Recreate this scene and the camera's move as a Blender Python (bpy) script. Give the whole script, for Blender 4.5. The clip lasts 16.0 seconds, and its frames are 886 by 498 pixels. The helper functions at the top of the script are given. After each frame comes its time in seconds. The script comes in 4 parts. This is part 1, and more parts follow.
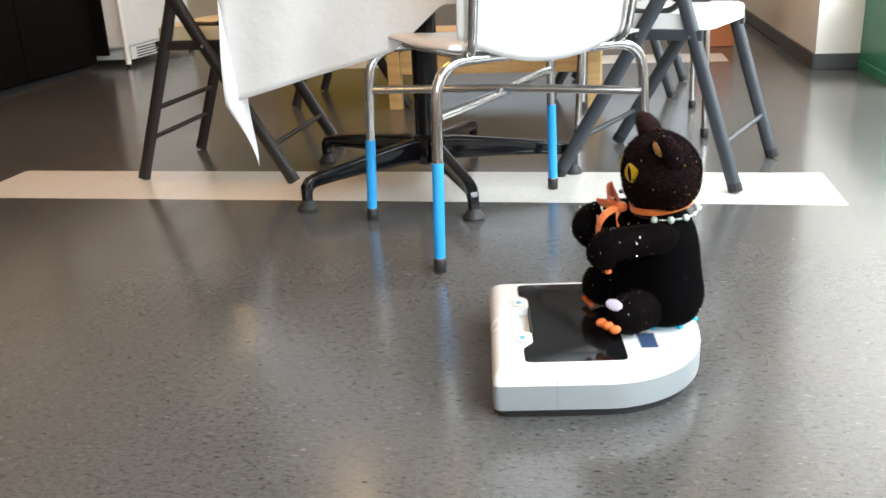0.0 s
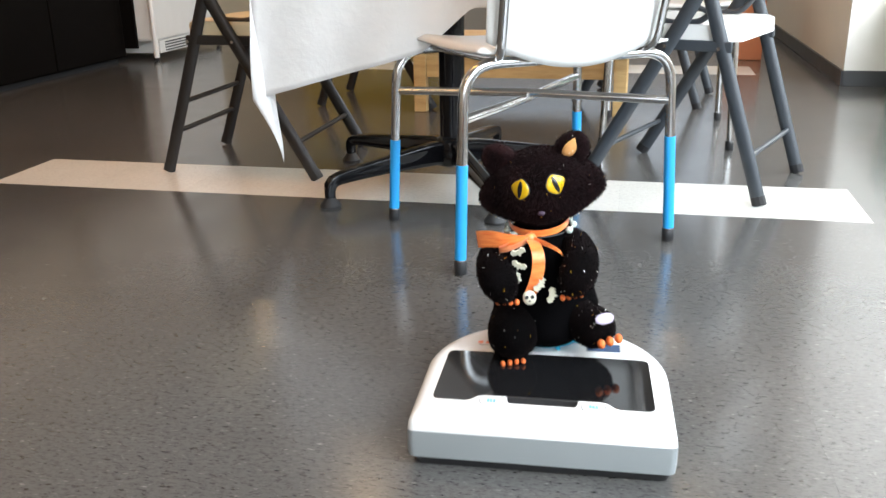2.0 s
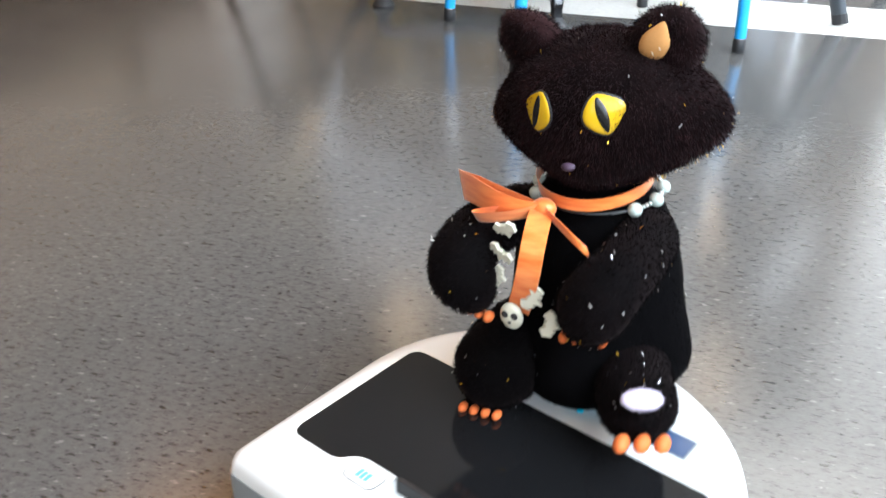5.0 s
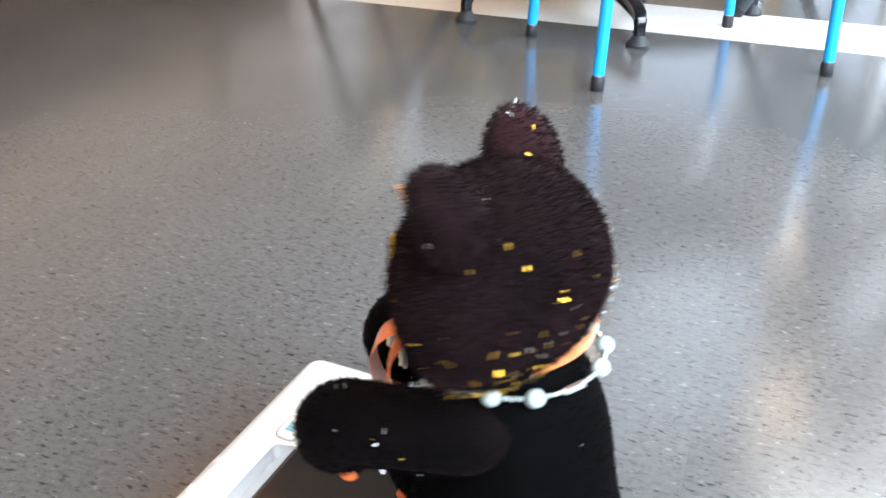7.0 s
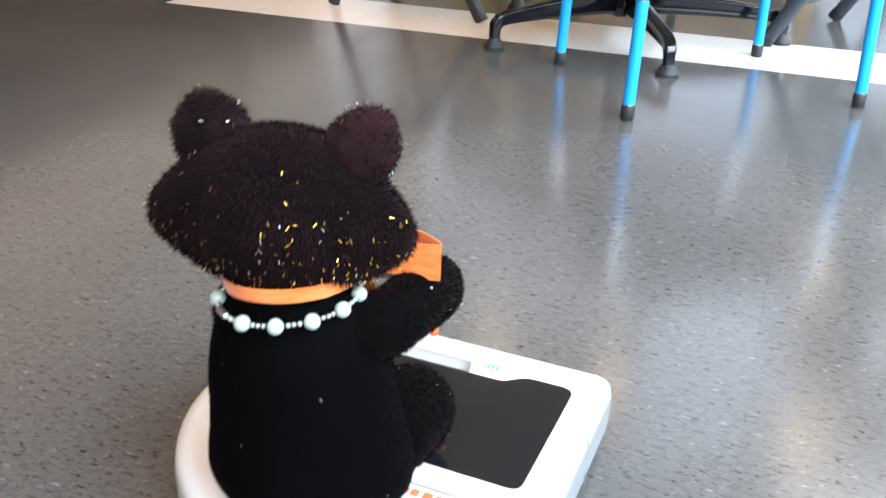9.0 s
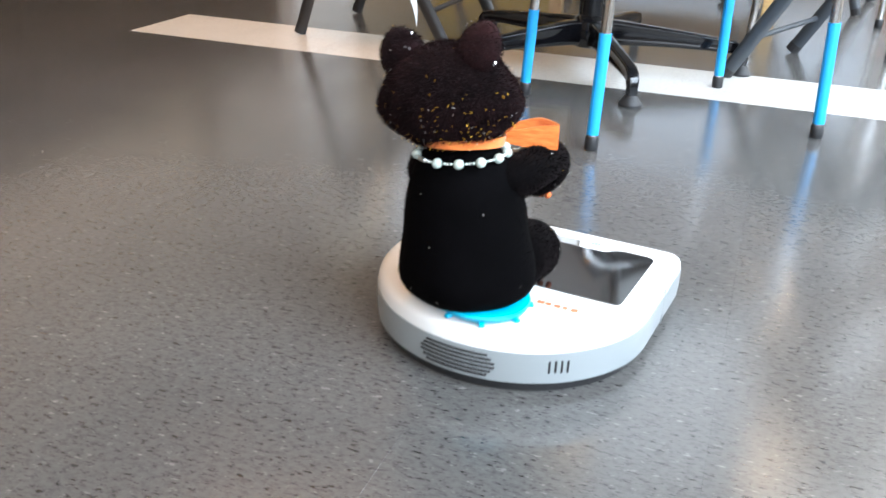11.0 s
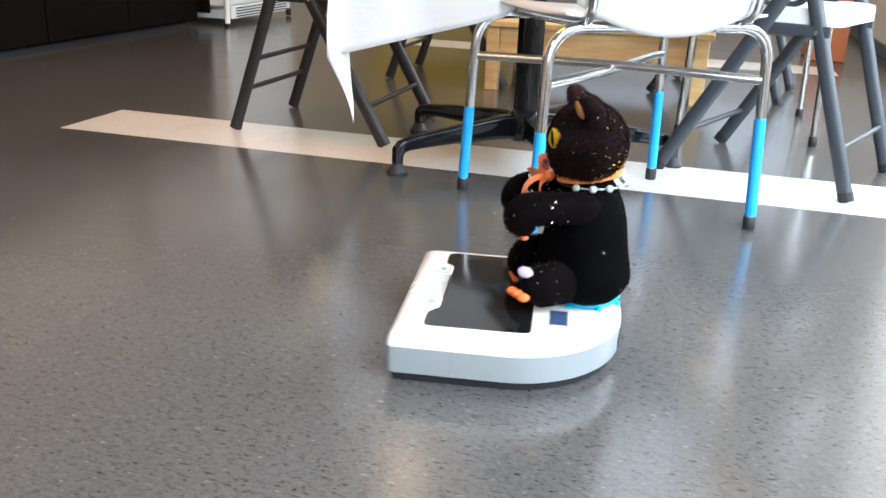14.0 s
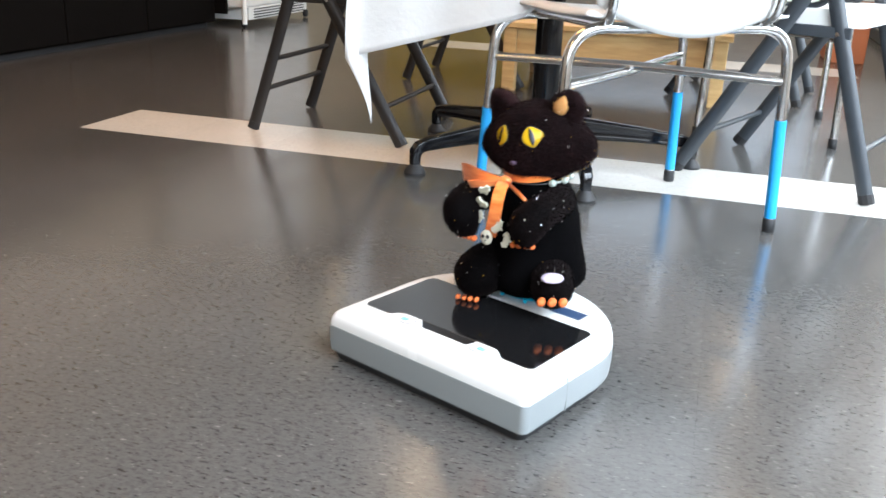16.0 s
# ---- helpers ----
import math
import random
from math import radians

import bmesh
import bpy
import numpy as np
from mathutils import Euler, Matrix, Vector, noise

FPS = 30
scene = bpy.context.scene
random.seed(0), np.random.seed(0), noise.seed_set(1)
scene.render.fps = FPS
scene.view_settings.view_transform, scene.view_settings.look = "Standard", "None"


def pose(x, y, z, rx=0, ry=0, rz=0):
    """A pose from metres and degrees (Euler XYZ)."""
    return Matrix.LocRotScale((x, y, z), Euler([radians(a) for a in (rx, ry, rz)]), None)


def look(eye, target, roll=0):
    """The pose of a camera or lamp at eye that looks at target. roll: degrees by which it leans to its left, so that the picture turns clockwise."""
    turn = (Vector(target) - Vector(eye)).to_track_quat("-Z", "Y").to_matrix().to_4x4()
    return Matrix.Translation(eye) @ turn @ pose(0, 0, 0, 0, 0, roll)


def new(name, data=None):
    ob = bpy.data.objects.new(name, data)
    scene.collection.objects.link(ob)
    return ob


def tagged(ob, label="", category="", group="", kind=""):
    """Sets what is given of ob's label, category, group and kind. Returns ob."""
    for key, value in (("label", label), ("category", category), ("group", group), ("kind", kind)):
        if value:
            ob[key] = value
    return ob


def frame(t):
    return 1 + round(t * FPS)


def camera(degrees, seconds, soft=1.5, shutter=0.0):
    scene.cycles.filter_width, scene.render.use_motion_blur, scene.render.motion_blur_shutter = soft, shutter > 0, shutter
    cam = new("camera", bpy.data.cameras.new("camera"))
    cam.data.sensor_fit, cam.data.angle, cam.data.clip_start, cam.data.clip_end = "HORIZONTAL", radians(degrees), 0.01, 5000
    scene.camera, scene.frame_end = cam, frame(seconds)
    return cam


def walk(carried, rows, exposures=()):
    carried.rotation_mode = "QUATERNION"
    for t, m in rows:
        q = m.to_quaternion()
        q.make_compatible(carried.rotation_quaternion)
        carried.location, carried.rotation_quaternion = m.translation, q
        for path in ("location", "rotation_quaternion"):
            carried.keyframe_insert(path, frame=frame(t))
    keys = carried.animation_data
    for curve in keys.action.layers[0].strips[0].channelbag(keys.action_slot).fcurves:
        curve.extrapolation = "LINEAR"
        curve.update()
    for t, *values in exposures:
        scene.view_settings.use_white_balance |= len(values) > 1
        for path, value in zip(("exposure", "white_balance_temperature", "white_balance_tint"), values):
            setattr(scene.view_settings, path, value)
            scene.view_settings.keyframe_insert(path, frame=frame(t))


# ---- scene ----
cam = camera(52.8, 16.0, soft=1.5, shutter=0.8)

PATH = [
    (0, (-0.58, -2.226, 0.676), (-0.941, -0.378, 0.004), -2.7),
    (0.5, (-0.585, -2.227, 0.674), (-0.956, -0.383, -0.005), -1.7),
    (1, (-0.585, -2.227, 0.671), (-0.955, -0.383, -0.008), -1.2),
    (1.5, (-0.587, -2.226, 0.674), (-0.976, -0.382, 0.004), -0.8),
    (2, (-0.587, -2.234, 0.673), (-0.986, -0.39, 0.011), -0.9),
    (2.5, (-0.585, -2.235, 0.667), (-0.99, -0.393, 0.001), -0.9),
    (3, (-0.569, -2.226, 0.608), (-0.971, -0.436, -0.190), -1.1),
    (3.2, (-0.576, -2.220, 0.598), (-0.973, -0.447, -0.239), -1.6),
    (5.5, (-0.598, -2.233, 0.553), (-1.096, -0.558, -0.42), 1.9),
    (6, (-0.605, -2.236, 0.558), (-1.15, -0.573, -0.409), 2.0),
    (6.5, (-0.604, -2.237, 0.558), (-1.171, -0.566, -0.382), 2.3),
    (7, (-0.602, -2.241, 0.562), (-1.218, -0.589, -0.382), 0.9),
    (7.5, (-0.614, -2.236, 0.564), (-1.242, -0.592, -0.386), 0.8),
    (8, (-0.622, -2.232, 0.567), (-1.28, -0.59, -0.364), 0.1),
    (8.5, (-0.625, -2.241, 0.57), (-1.294, -0.592, -0.343), 0.5),
    (9, (-0.626, -2.239, 0.569), (-1.286, -0.58, -0.333), 1.1),
    (9.5, (-0.623, -2.238, 0.575), (-1.275, -0.572, -0.321), 1.6),
    (11.8, (-0.625, -2.225, 0.576), (-1.193, -0.481, -0.222), 1.3),
    (12, (-0.623, -2.22, 0.586), (-1.184, -0.465, -0.193), 1.1),
    (12.5, (-0.625, -2.217, 0.588), (-1.166, -0.425, -0.118), 1.7),
    (13, (-0.635, -2.2, 0.594), (-1.132, -0.394, -0.107), 2.0),
    (13.5, (-0.637, -2.202, 0.597), (-1.136, -0.392, -0.091), 2.5),
    (14, (-0.638, -2.198, 0.602), (-1.14, -0.385, -0.077), 2.2),
    (14.5, (-0.636, -2.194, 0.6), (-1.136, -0.385, -0.091), 2.0),
    (15, (-0.638, -2.196, 0.599), (-1.141, -0.385, -0.084), 1.9),
    (15.5, (-0.644, -2.18, 0.594), (-1.155, -0.371, -0.089), 1.9),
    (16, (-0.645, -2.199, 0.599), (-1.178, -0.393, -0.078), 2.2),
]
walk(cam, [(t, look(eye, target, roll)) for t, eye, target, roll in PATH],
     exposures=[(0, -0.36, 6750, 10), (2.5, -0.41, 6450, 10), (3.2, -0.43, 6300, 10), (5.4, 0.03, 6200, 10), (6.2, 0.17, 6100, 10), (7, 0.30, 5950, 10), (8.5, 0.22, 5950, 10), (9.6, 0.18, 6000, 10), (11.8, 0.06, 6150, 10), (14, 0.0, 6150, 10), (16, -0.10, 6250, 10)])

# ---- light ----
world = bpy.data.worlds.new("world")
scene.world = world
world.use_nodes = True
wn = world.node_tree.nodes
sky = wn.new("ShaderNodeTexSky")
sky.sky_type, sky.sun_disc = "NISHITA", False
sky.sun_elevation, sky.sun_rotation = radians(40), radians(150)
world.node_tree.links.new(sky.outputs[0], wn["Background"].inputs[0])
wn["Background"].inputs[1].default_value = 0.1


def area(name, m, sx, sy, watts, colour, spread=180):
    lamp = bpy.data.lights.new(name, "AREA")
    lamp.spread = radians(spread)
    lamp.shape, lamp.size, lamp.size_y, lamp.energy, lamp.color = "RECTANGLE", sx, sy, watts, colour
    ob = new(name, lamp)
    ob.matrix_world = m
    return ob


# daylight through unseen windows, inferred east (a wide one) and behind the camera
area("window_light_east", look((1.55, -1.7, 1.65), (0.45, -0.65, 0.0)), 3.2, 1.9, 174, (0.80, 0.905, 1.0), 105)
# added lamp to brighten the white wall corner, no window known there
area("corner_fill_light", look((1.60, 1.15, 1.7), (0.35, 2.1, 0.6)), 1.5, 1.5, 190, (0.88, 0.94, 1.0))
area("window_light_south", look((0.3, -4.52, 1.6), (0.2, 2.0, 0.5)), 3.2, 1.8, 84, (0.90, 0.95, 1.0))
# added lamp to lift the far room and the floor sheen
area("north_fill_light", look((-0.9, 7.1, 1.85), (-0.9, 0.0, 0.6)), 3.2, 1.5, 20, (0.90, 0.95, 1.0))
# white and warm fill lamps added under the ceiling, out of view
FILL_PANELS = ((-0.6, -1.35, 6, (0.98, 0.98, 1.0)), (0.3, -3.2, 16, (0.94, 0.97, 1.0)), (0.30, 1.75, 18, (1.0, 0.95, 0.86)), (-2.15, 0.15, 46, (1.0, 0.41, 0.05)), (-2.7, -3.2, 26, (1.0, 0.62, 0.26)))
for dx, dy, watts, tone in FILL_PANELS:
    area("fill_lamp", look((dx, dy, 2.855), (dx, dy + 0.001, 0)), 1.1, 0.5, watts, tone)
DOWNLIGHTS = ((-2.20, 2.65), (-1.34, 2.67), (-0.18, 2.60), (-0.18, 5.05), (-3.98, 5.2))

# ---- materials ----


class Mat:
    """A node material with a few shorthands."""

    def __init__(self, name, colour=(0.5, 0.5, 0.5), rough=0.5, metal=0.0, **more):
        self.m = bpy.data.materials.new(name)
        self.m.use_nodes = True
        self.t = self.m.node_tree
        self.b = self.t.nodes["Principled BSDF"]
        self.put("Base Color", (*colour, 1))
        self.put("Roughness", rough)
        self.put("Metallic", metal)
        for k, v in more.items():
            self.put(k.replace("_", " "), v)

    def put(self, socket, value):
        self.b.inputs[socket].default_value = value

    def node(self, kind, **sets):
        n = self.t.nodes.new(kind)
        for k, v in sets.items():
            n.inputs[k.replace("_", " ")].default_value = v
        return n

    def link(self, a, b):
        self.t.links.new(a, b)

    def coords(self, which="Object", scale=(1, 1, 1)):
        c = self.t.nodes.new("ShaderNodeTexCoord")
        mp = self.t.nodes.new("ShaderNodeMapping")
        mp.inputs["Scale"].default_value = scale
        self.link(c.outputs[which], mp.inputs["Vector"])
        return mp.outputs[0]

    def world_coords(self, scale=(1, 1, 1), turn=0):
        g = self.t.nodes.new("ShaderNodeNewGeometry")
        mp = self.t.nodes.new("ShaderNodeMapping")
        mp.inputs["Scale"].default_value = scale
        mp.inputs["Rotation"].default_value = (0, 0, radians(turn))
        self.link(g.outputs["Position"], mp.inputs["Vector"])
        return mp.outputs[0]

    def noise(self, vec, scale, detail=3.0, rough=0.55):
        n = self.node("ShaderNodeTexNoise", Scale=scale, Detail=detail, Roughness=rough)
        self.link(vec, n.inputs["Vector"])
        return n.outputs["Fac"]

    def ramp(self, fac, stops):
        r = self.t.nodes.new("ShaderNodeValToRGB")
        e = r.color_ramp.elements
        while len(e) < len(stops):
            e.new(0.5)
        for el, (p, c) in zip(e, stops):
            el.position = p
            el.color = (*c, 1) if len(c) == 3 else c
        self.link(fac, r.inputs[0])
        return r.outputs[0]

    def mix(self, fac, a, b, mode="MIX"):
        n = self.t.nodes.new("ShaderNodeMix")
        n.data_type, n.blend_type = "RGBA", mode
        for sock, v in ((0, fac), (6, a), (7, b)):
            if hasattr(v, "is_linked"):
                self.link(v, n.inputs[sock])
            else:
                n.inputs[sock].default_value = v if sock == 0 else (*v, 1)
        return n.outputs[2]

    def colour(self, out):
        self.link(out, self.b.inputs["Base Color"])

    def rough(self, fac, lo, hi):
        r = self.t.nodes.new("ShaderNodeMapRange")
        r.inputs["To Min"].default_value, r.inputs["To Max"].default_value = lo, hi
        self.link(fac, r.inputs[0])
        self.link(r.outputs[0], self.b.inputs["Roughness"])

    def bump(self, fac, strength=0.2, distance=0.001):
        n = self.node("ShaderNodeBump", Strength=strength, Distance=distance)
        self.link(fac, n.inputs["Height"])
        self.link(n.outputs[0], self.b.inputs["Normal"])


def worn(name, colour, rough, metal=0.0, vary=0.12, scale=9.0, bump=0.05, **more):
    """A painted, plastic or metal surface with faint blotches and scuffs."""
    m = Mat(name, colour, rough, metal, **more)
    v = m.coords()
    big = m.noise(v, scale, 4)
    fine = m.noise(v, scale * 14, 3)
    lo = tuple(c * (1 - vary) for c in colour)
    hi = tuple(min(1, c * (1 + vary)) for c in colour)
    m.colour(m.mix(fine, m.ramp(big, [(0.3, lo), (0.7, hi)]), hi))
    m.t.nodes["Mix"].inputs[0].default_value = 0.5
    m.rough(big, max(0.02, rough - 0.06), rough + 0.08)
    if bump:
        m.bump(fine, bump, 0.0006)
    return m.m


def floor_material(name, dark, mid, light, seed, chip):
    """Vinyl composition tile: a mottled ground with streaky dark and light chips under worn polish."""
    m = Mat(name, mid, 0.2)
    m.put("Specular IOR Level", 0.62)
    v = m.world_coords((1.0, 1.7, 1.0))
    v2, v3 = m.world_coords((0.42, 1.25, 1.0), 35), m.world_coords((0.5, 1.2, 1.0), -50)
    blot = m.noise(m.world_coords(), 2.3, 4)
    base = m.ramp(m.noise(v, 95 + seed, 5, 0.7), [(0.30, dark), (0.5, mid), (0.72, tuple(c * 1.14 for c in mid))])
    chips_d = m.ramp(m.noise(v2, 160, 3, 0.6), [(0.315, (1, 1, 1)), (0.42, (0, 0, 0))])
    chips_e = m.ramp(m.noise(v3, 145, 3, 0.6), [(0.29, (1, 1, 1)), (0.39, (0, 0, 0))])
    chips_l = m.ramp(m.noise(v3, 120, 3, 0.6), [(0.62, (0, 0, 0)), (0.76, (1, 1, 1))])
    c = m.mix(chips_d, base, tuple(c * chip for c in dark))
    c = m.mix(chips_e, c, tuple(c * chip for c in dark))
    c = m.mix(chips_l, c, light)
    info = m.t.nodes.new("ShaderNodeObjectInfo")
    tint = m.ramp(info.outputs["Random"], [(0.0, (0.93, 0.93, 0.93)), (1.0, (1.05, 1.05, 1.05))])
    c = m.mix(1.0, c, tint, "MULTIPLY")
    c = m.mix(1.0, c, m.ramp(blot, [(0.3, (0.9, 0.9, 0.9)), (0.7, (1.06, 1.06, 1.06))]), "MULTIPLY")
    m.colour(c)
    m.rough(m.noise(m.world_coords(), 7, 5, 0.7), 0.115, 0.26)
    m.bump(m.noise(v, 60, 4, 0.6), 0.10, 0.0008)
    return m.m


FLOOR = floor_material("grey_vinyl_tile", (0.054, 0.0525, 0.050), (0.080, 0.0780, 0.0745), (0.175, 0.170, 0.160), 0, 0.36)
STRIPE = floor_material("white_vinyl_tile", (0.57, 0.55, 0.50), (0.62, 0.60, 0.55), (0.70, 0.69, 0.65), 11, 0.86)
WALL = worn("white_wall_paint", (0.84, 0.82, 0.77), 0.6, vary=0.03, bump=0.08)
BEIGE = worn("beige_wall_paint", (0.62, 0.52, 0.38), 0.6, vary=0.04, bump=0.08)
CEIL = worn("ceiling_paint", (0.60, 0.59, 0.57), 0.8, vary=0.03)
BASE = worn("dark_vinyl_base", (0.05, 0.052, 0.055), 0.4)
GREEN = worn("green_paint", (0.02, 0.21, 0.12), 0.35, vary=0.06)
MUSTARD = worn("mustard_paint", (0.55, 0.40, 0.05), 0.5, vary=0.06)
BLACKCAB = worn("black_cabinet", (0.0035, 0.0028, 0.0024), 0.6, vary=0.2, Specular_IOR_Level=0.05)
CHROME = worn("chrome", (0.62, 0.62, 0.62), 0.14, 1.0, vary=0.05, bump=0.02)
BLUE = worn("blue_tape", (0.015, 0.27, 0.60), 0.42, vary=0.10, scale=30, bump=0.2)
RUBBER = worn("black_rubber", (0.012, 0.012, 0.013), 0.55)
PLASTIC = worn("white_moulded_plastic", (0.66, 0.66, 0.64), 0.33, vary=0.04, bump=0.03)
CREAM = worn("cream_seat_plastic", (0.72, 0.62, 0.42), 0.45, vary=0.06)
BROWNM = worn("dark_brown_steel", (0.011, 0.009, 0.008), 0.48, vary=0.25, bump=0.1)
GREYM = worn("slate_grey_steel", (0.032, 0.038, 0.045), 0.38, vary=0.15, bump=0.1)
BLACKM = worn("gloss_black_steel", (0.004, 0.004, 0.005), 0.07, vary=0.2, bump=0.0, Specular_IOR_Level=0.4)
APPL = worn("white_enamel", (0.70, 0.69, 0.66), 0.3, vary=0.05)
# near-black that stands for shade inside slots, vents and hollows; also dark edges
DARKGAP = worn("dark_gap", (0.01, 0.01, 0.011), 0.6)
ORANGEB = worn("orange_board", (0.44, 0.14, 0.05), 0.6)
GLOSSBLK = worn("gloss_black_lid", (0.006, 0.006, 0.0065), 0.06, vary=0.2, bump=0.0)
ROBOW = worn("white_gloss_plastic", (0.66, 0.66, 0.645), 0.24, vary=0.02, bump=0.01)
ROBOG = worn("light_grey_plastic", (0.21, 0.228, 0.232), 0.36, vary=0.04, bump=0.03)
SEAM = worn("grey_seam", (0.16, 0.17, 0.17), 0.5)
SCREEN = worn("blue_grey_screen", (0.035, 0.06, 0.12), 0.12, vary=0.1)
ICON = worn("teal_print", (0.08, 0.30, 0.40), 0.4)
REDPRINT = worn("orange_red_print", (0.65, 0.12, 0.04), 0.4)
CYAN = worn("turquoise_plastic", (0.0, 0.36, 0.55), 0.35, vary=0.06)
ORANGEC = worn("orange_felt", (0.55, 0.115, 0.02), 0.7, bump=0.3)
YELLOW = worn("yellow_eye", (0.52, 0.32, 0.008), 0.12, vary=0.10, scale=60)
PUPIL = worn("black_pupil", (0.006, 0.006, 0.006), 0.08)
PEARL = worn("pearl", (0.38, 0.44, 0.40), 0.22, vary=0.06, scale=60)
BONE = worn("bone_white_charm", (0.56, 0.54, 0.43), 0.35, vary=0.08, scale=60)
PATCH = worn("white_lilac_patch", (0.46, 0.40, 0.50), 0.9, vary=0.1, scale=80, bump=0.3)
EARIN = worn("tan_ear_lining", (0.52, 0.25, 0.08), 0.6, vary=0.15, scale=60, bump=0.3)
NOSE = worn("dark_lilac_nose", (0.05, 0.028, 0.05), 0.5)
GOLD = worn("gold_tinsel", (0.80, 0.46, 0.05), 0.3, 1.0, vary=0.2, scale=50, bump=0.0)
SILVER = worn("silver_tinsel", (0.85, 0.85, 0.82), 0.3, 1.0, vary=0.1, scale=50, bump=0.0)


def satin_material():
    m = Mat("orange_satin", (0.85, 0.30, 0.06), 0.34)
    v = m.coords(scale=(1, 1, 6))
    m.colour(m.ramp(m.noise(v, 40, 3), [(0.3, (0.66, 0.115, 0.010)), (0.7, (0.84, 0.26, 0.060))]))
    m.put("Sheen Weight", 0.25)
    m.bump(m.noise(v, 300, 2), 0.15, 0.0004)
    return m.m


def plush_material(name, lo, hi, sheen):
    m = Mat(name, lo, 0.8)
    v = m.coords()
    strand = m.t.nodes.new("ShaderNodeNewGeometry").outputs["Random Per Island"]
    patches = m.ramp(m.noise(v, 22, 5, 0.7), [(0.3, lo), (0.75, hi)])
    m.colour(m.mix(1.0, patches, m.ramp(strand, [(0.0, (0.35, 0.35, 0.35)), (0.75, (1.0, 0.95, 0.95)), (1.0, (2.6, 2.1, 2.0))]), "MULTIPLY"))
    m.put("Sheen Weight", sheen)
    m.put("Sheen Roughness", 0.45)
    m.put("Sheen Tint", (0.46, 0.33, 0.34, 1))
    m.put("Specular IOR Level", 0.03)
    m.bump(m.noise(v, 500, 3), 0.5, 0.001)
    return m.m


def wood_material():
    m = Mat("pine_wood", (0.55, 0.36, 0.15), 0.5)
    v = m.coords(scale=(2.0, 14, 14))
    m.colour(m.ramp(m.noise(v, 3, 6, 0.6), [(0.25, (0.42, 0.25, 0.09)), (0.55, (0.58, 0.38, 0.16)), (0.8, (0.66, 0.46, 0.22))]))
    m.bump(m.noise(v, 12, 4), 0.15, 0.001)
    return m.m


def cloth_material():
    m = Mat("white_table_paper", (0.80, 0.80, 0.80), 0.55)
    v = m.coords()
    m.colour(m.ramp(m.noise(v, 7, 4), [(0.3, (0.76, 0.76, 0.755)), (0.7, (0.83, 0.83, 0.825))]))
    m.put("Transmission Weight", 0.0)
    m.bump(m.noise(v, 20, 5, 0.6), 0.5, 0.006)
    return m.m


SATIN, WOOD, CLOTH = satin_material(), wood_material(), cloth_material()
PLUSH = plush_material("black_plush", (0.0005, 0.0005, 0.0006), (0.0022, 0.0016, 0.0017), 0.05)
HEADFUR = plush_material("dark_brown_black_plush", (0.0011, 0.0008, 0.0009), (0.0165, 0.0075, 0.0080), 0.13)
VELVET = plush_material("black_velour", (0.0004, 0.0004, 0.0005), (0.0012, 0.0011, 0.0014), 0.004)


def glow_material(name, colour, strength):
    m = Mat(name, colour, 0.5)
    m.put("Emission Color", (*colour, 1))
    m.put("Emission Strength", strength)
    return m.m


LAMPY = glow_material("warm_lamp_glow", (1.0, 0.72, 0.42), 42.0)

# ---- mesh helpers ----


def mesh_object(name, verts, faces, material, parent=None, label="", smooth=False):
    me = bpy.data.meshes.new(name)
    me.from_pydata([tuple(v) for v in verts], [], faces)
    me.materials.append(material)
    if smooth:
        me.polygons.foreach_set("use_smooth", [True] * len(me.polygons))
    me.update()
    ob = new(name, me)
    if parent:
        ob.parent = parent
    if label:
        ob["label"] = label
    return ob


def part(name, bm, material, parent=None, label="", smooth=False):
    me = bpy.data.meshes.new(name)
    bmesh.ops.recalc_face_normals(bm, faces=bm.faces)
    bm.to_mesh(me)
    bm.free()
    me.materials.append(material)
    if smooth:
        me.polygons.foreach_set("use_smooth", [True] * len(me.polygons))
        me.set_sharp_from_angle(angle=radians(38))
    ob = new(name, me)
    if parent:
        ob.parent = parent
    if label:
        ob["label"] = label
    return ob


def box(bm, lo, hi, bevel=0.0, m=None, segments=2):
    lo, hi = Vector(lo), Vector(hi)
    r = bmesh.ops.create_cube(bm, size=1)
    vs = r["verts"]
    for v in vs:
        v.co = Vector([(lo[i] + hi[i]) / 2 + v.co[i] * (hi[i] - lo[i]) for i in range(3)])
    if bevel:
        es = list({e for v in vs for e in v.link_edges})
        out = bmesh.ops.bevel(bm, geom=es, offset=bevel, segments=segments, affect="EDGES", profile=0.5)
        vs = list({v for f in out["faces"] for v in f.verts} | {v for v in vs if v.is_valid})
    if m is not None:
        bmesh.ops.transform(bm, matrix=m, verts=vs)
    return bm


def boxed(lo, hi, bevel=0.0, m=None):
    return box(bmesh.new(), lo, hi, bevel, m)


def rounded_path(points, radius, steps=6):
    """The points of a polyline whose corners are arcs."""
    pts = [Vector(p) for p in points]
    out = [pts[0]]
    for a, b, c in zip(pts, pts[1:], pts[2:]):
        d1, d2 = (a - b), (c - b)
        r = min(radius, d1.length * 0.45, d2.length * 0.45)
        p, q = b + d1.normalized() * r, b + d2.normalized() * r
        for i in range(steps + 1):
            u = i / steps
            out.append(p * (1 - u) ** 2 + b * (2 * u * (1 - u)) + q * u * u)
    return out + [pts[-1]]


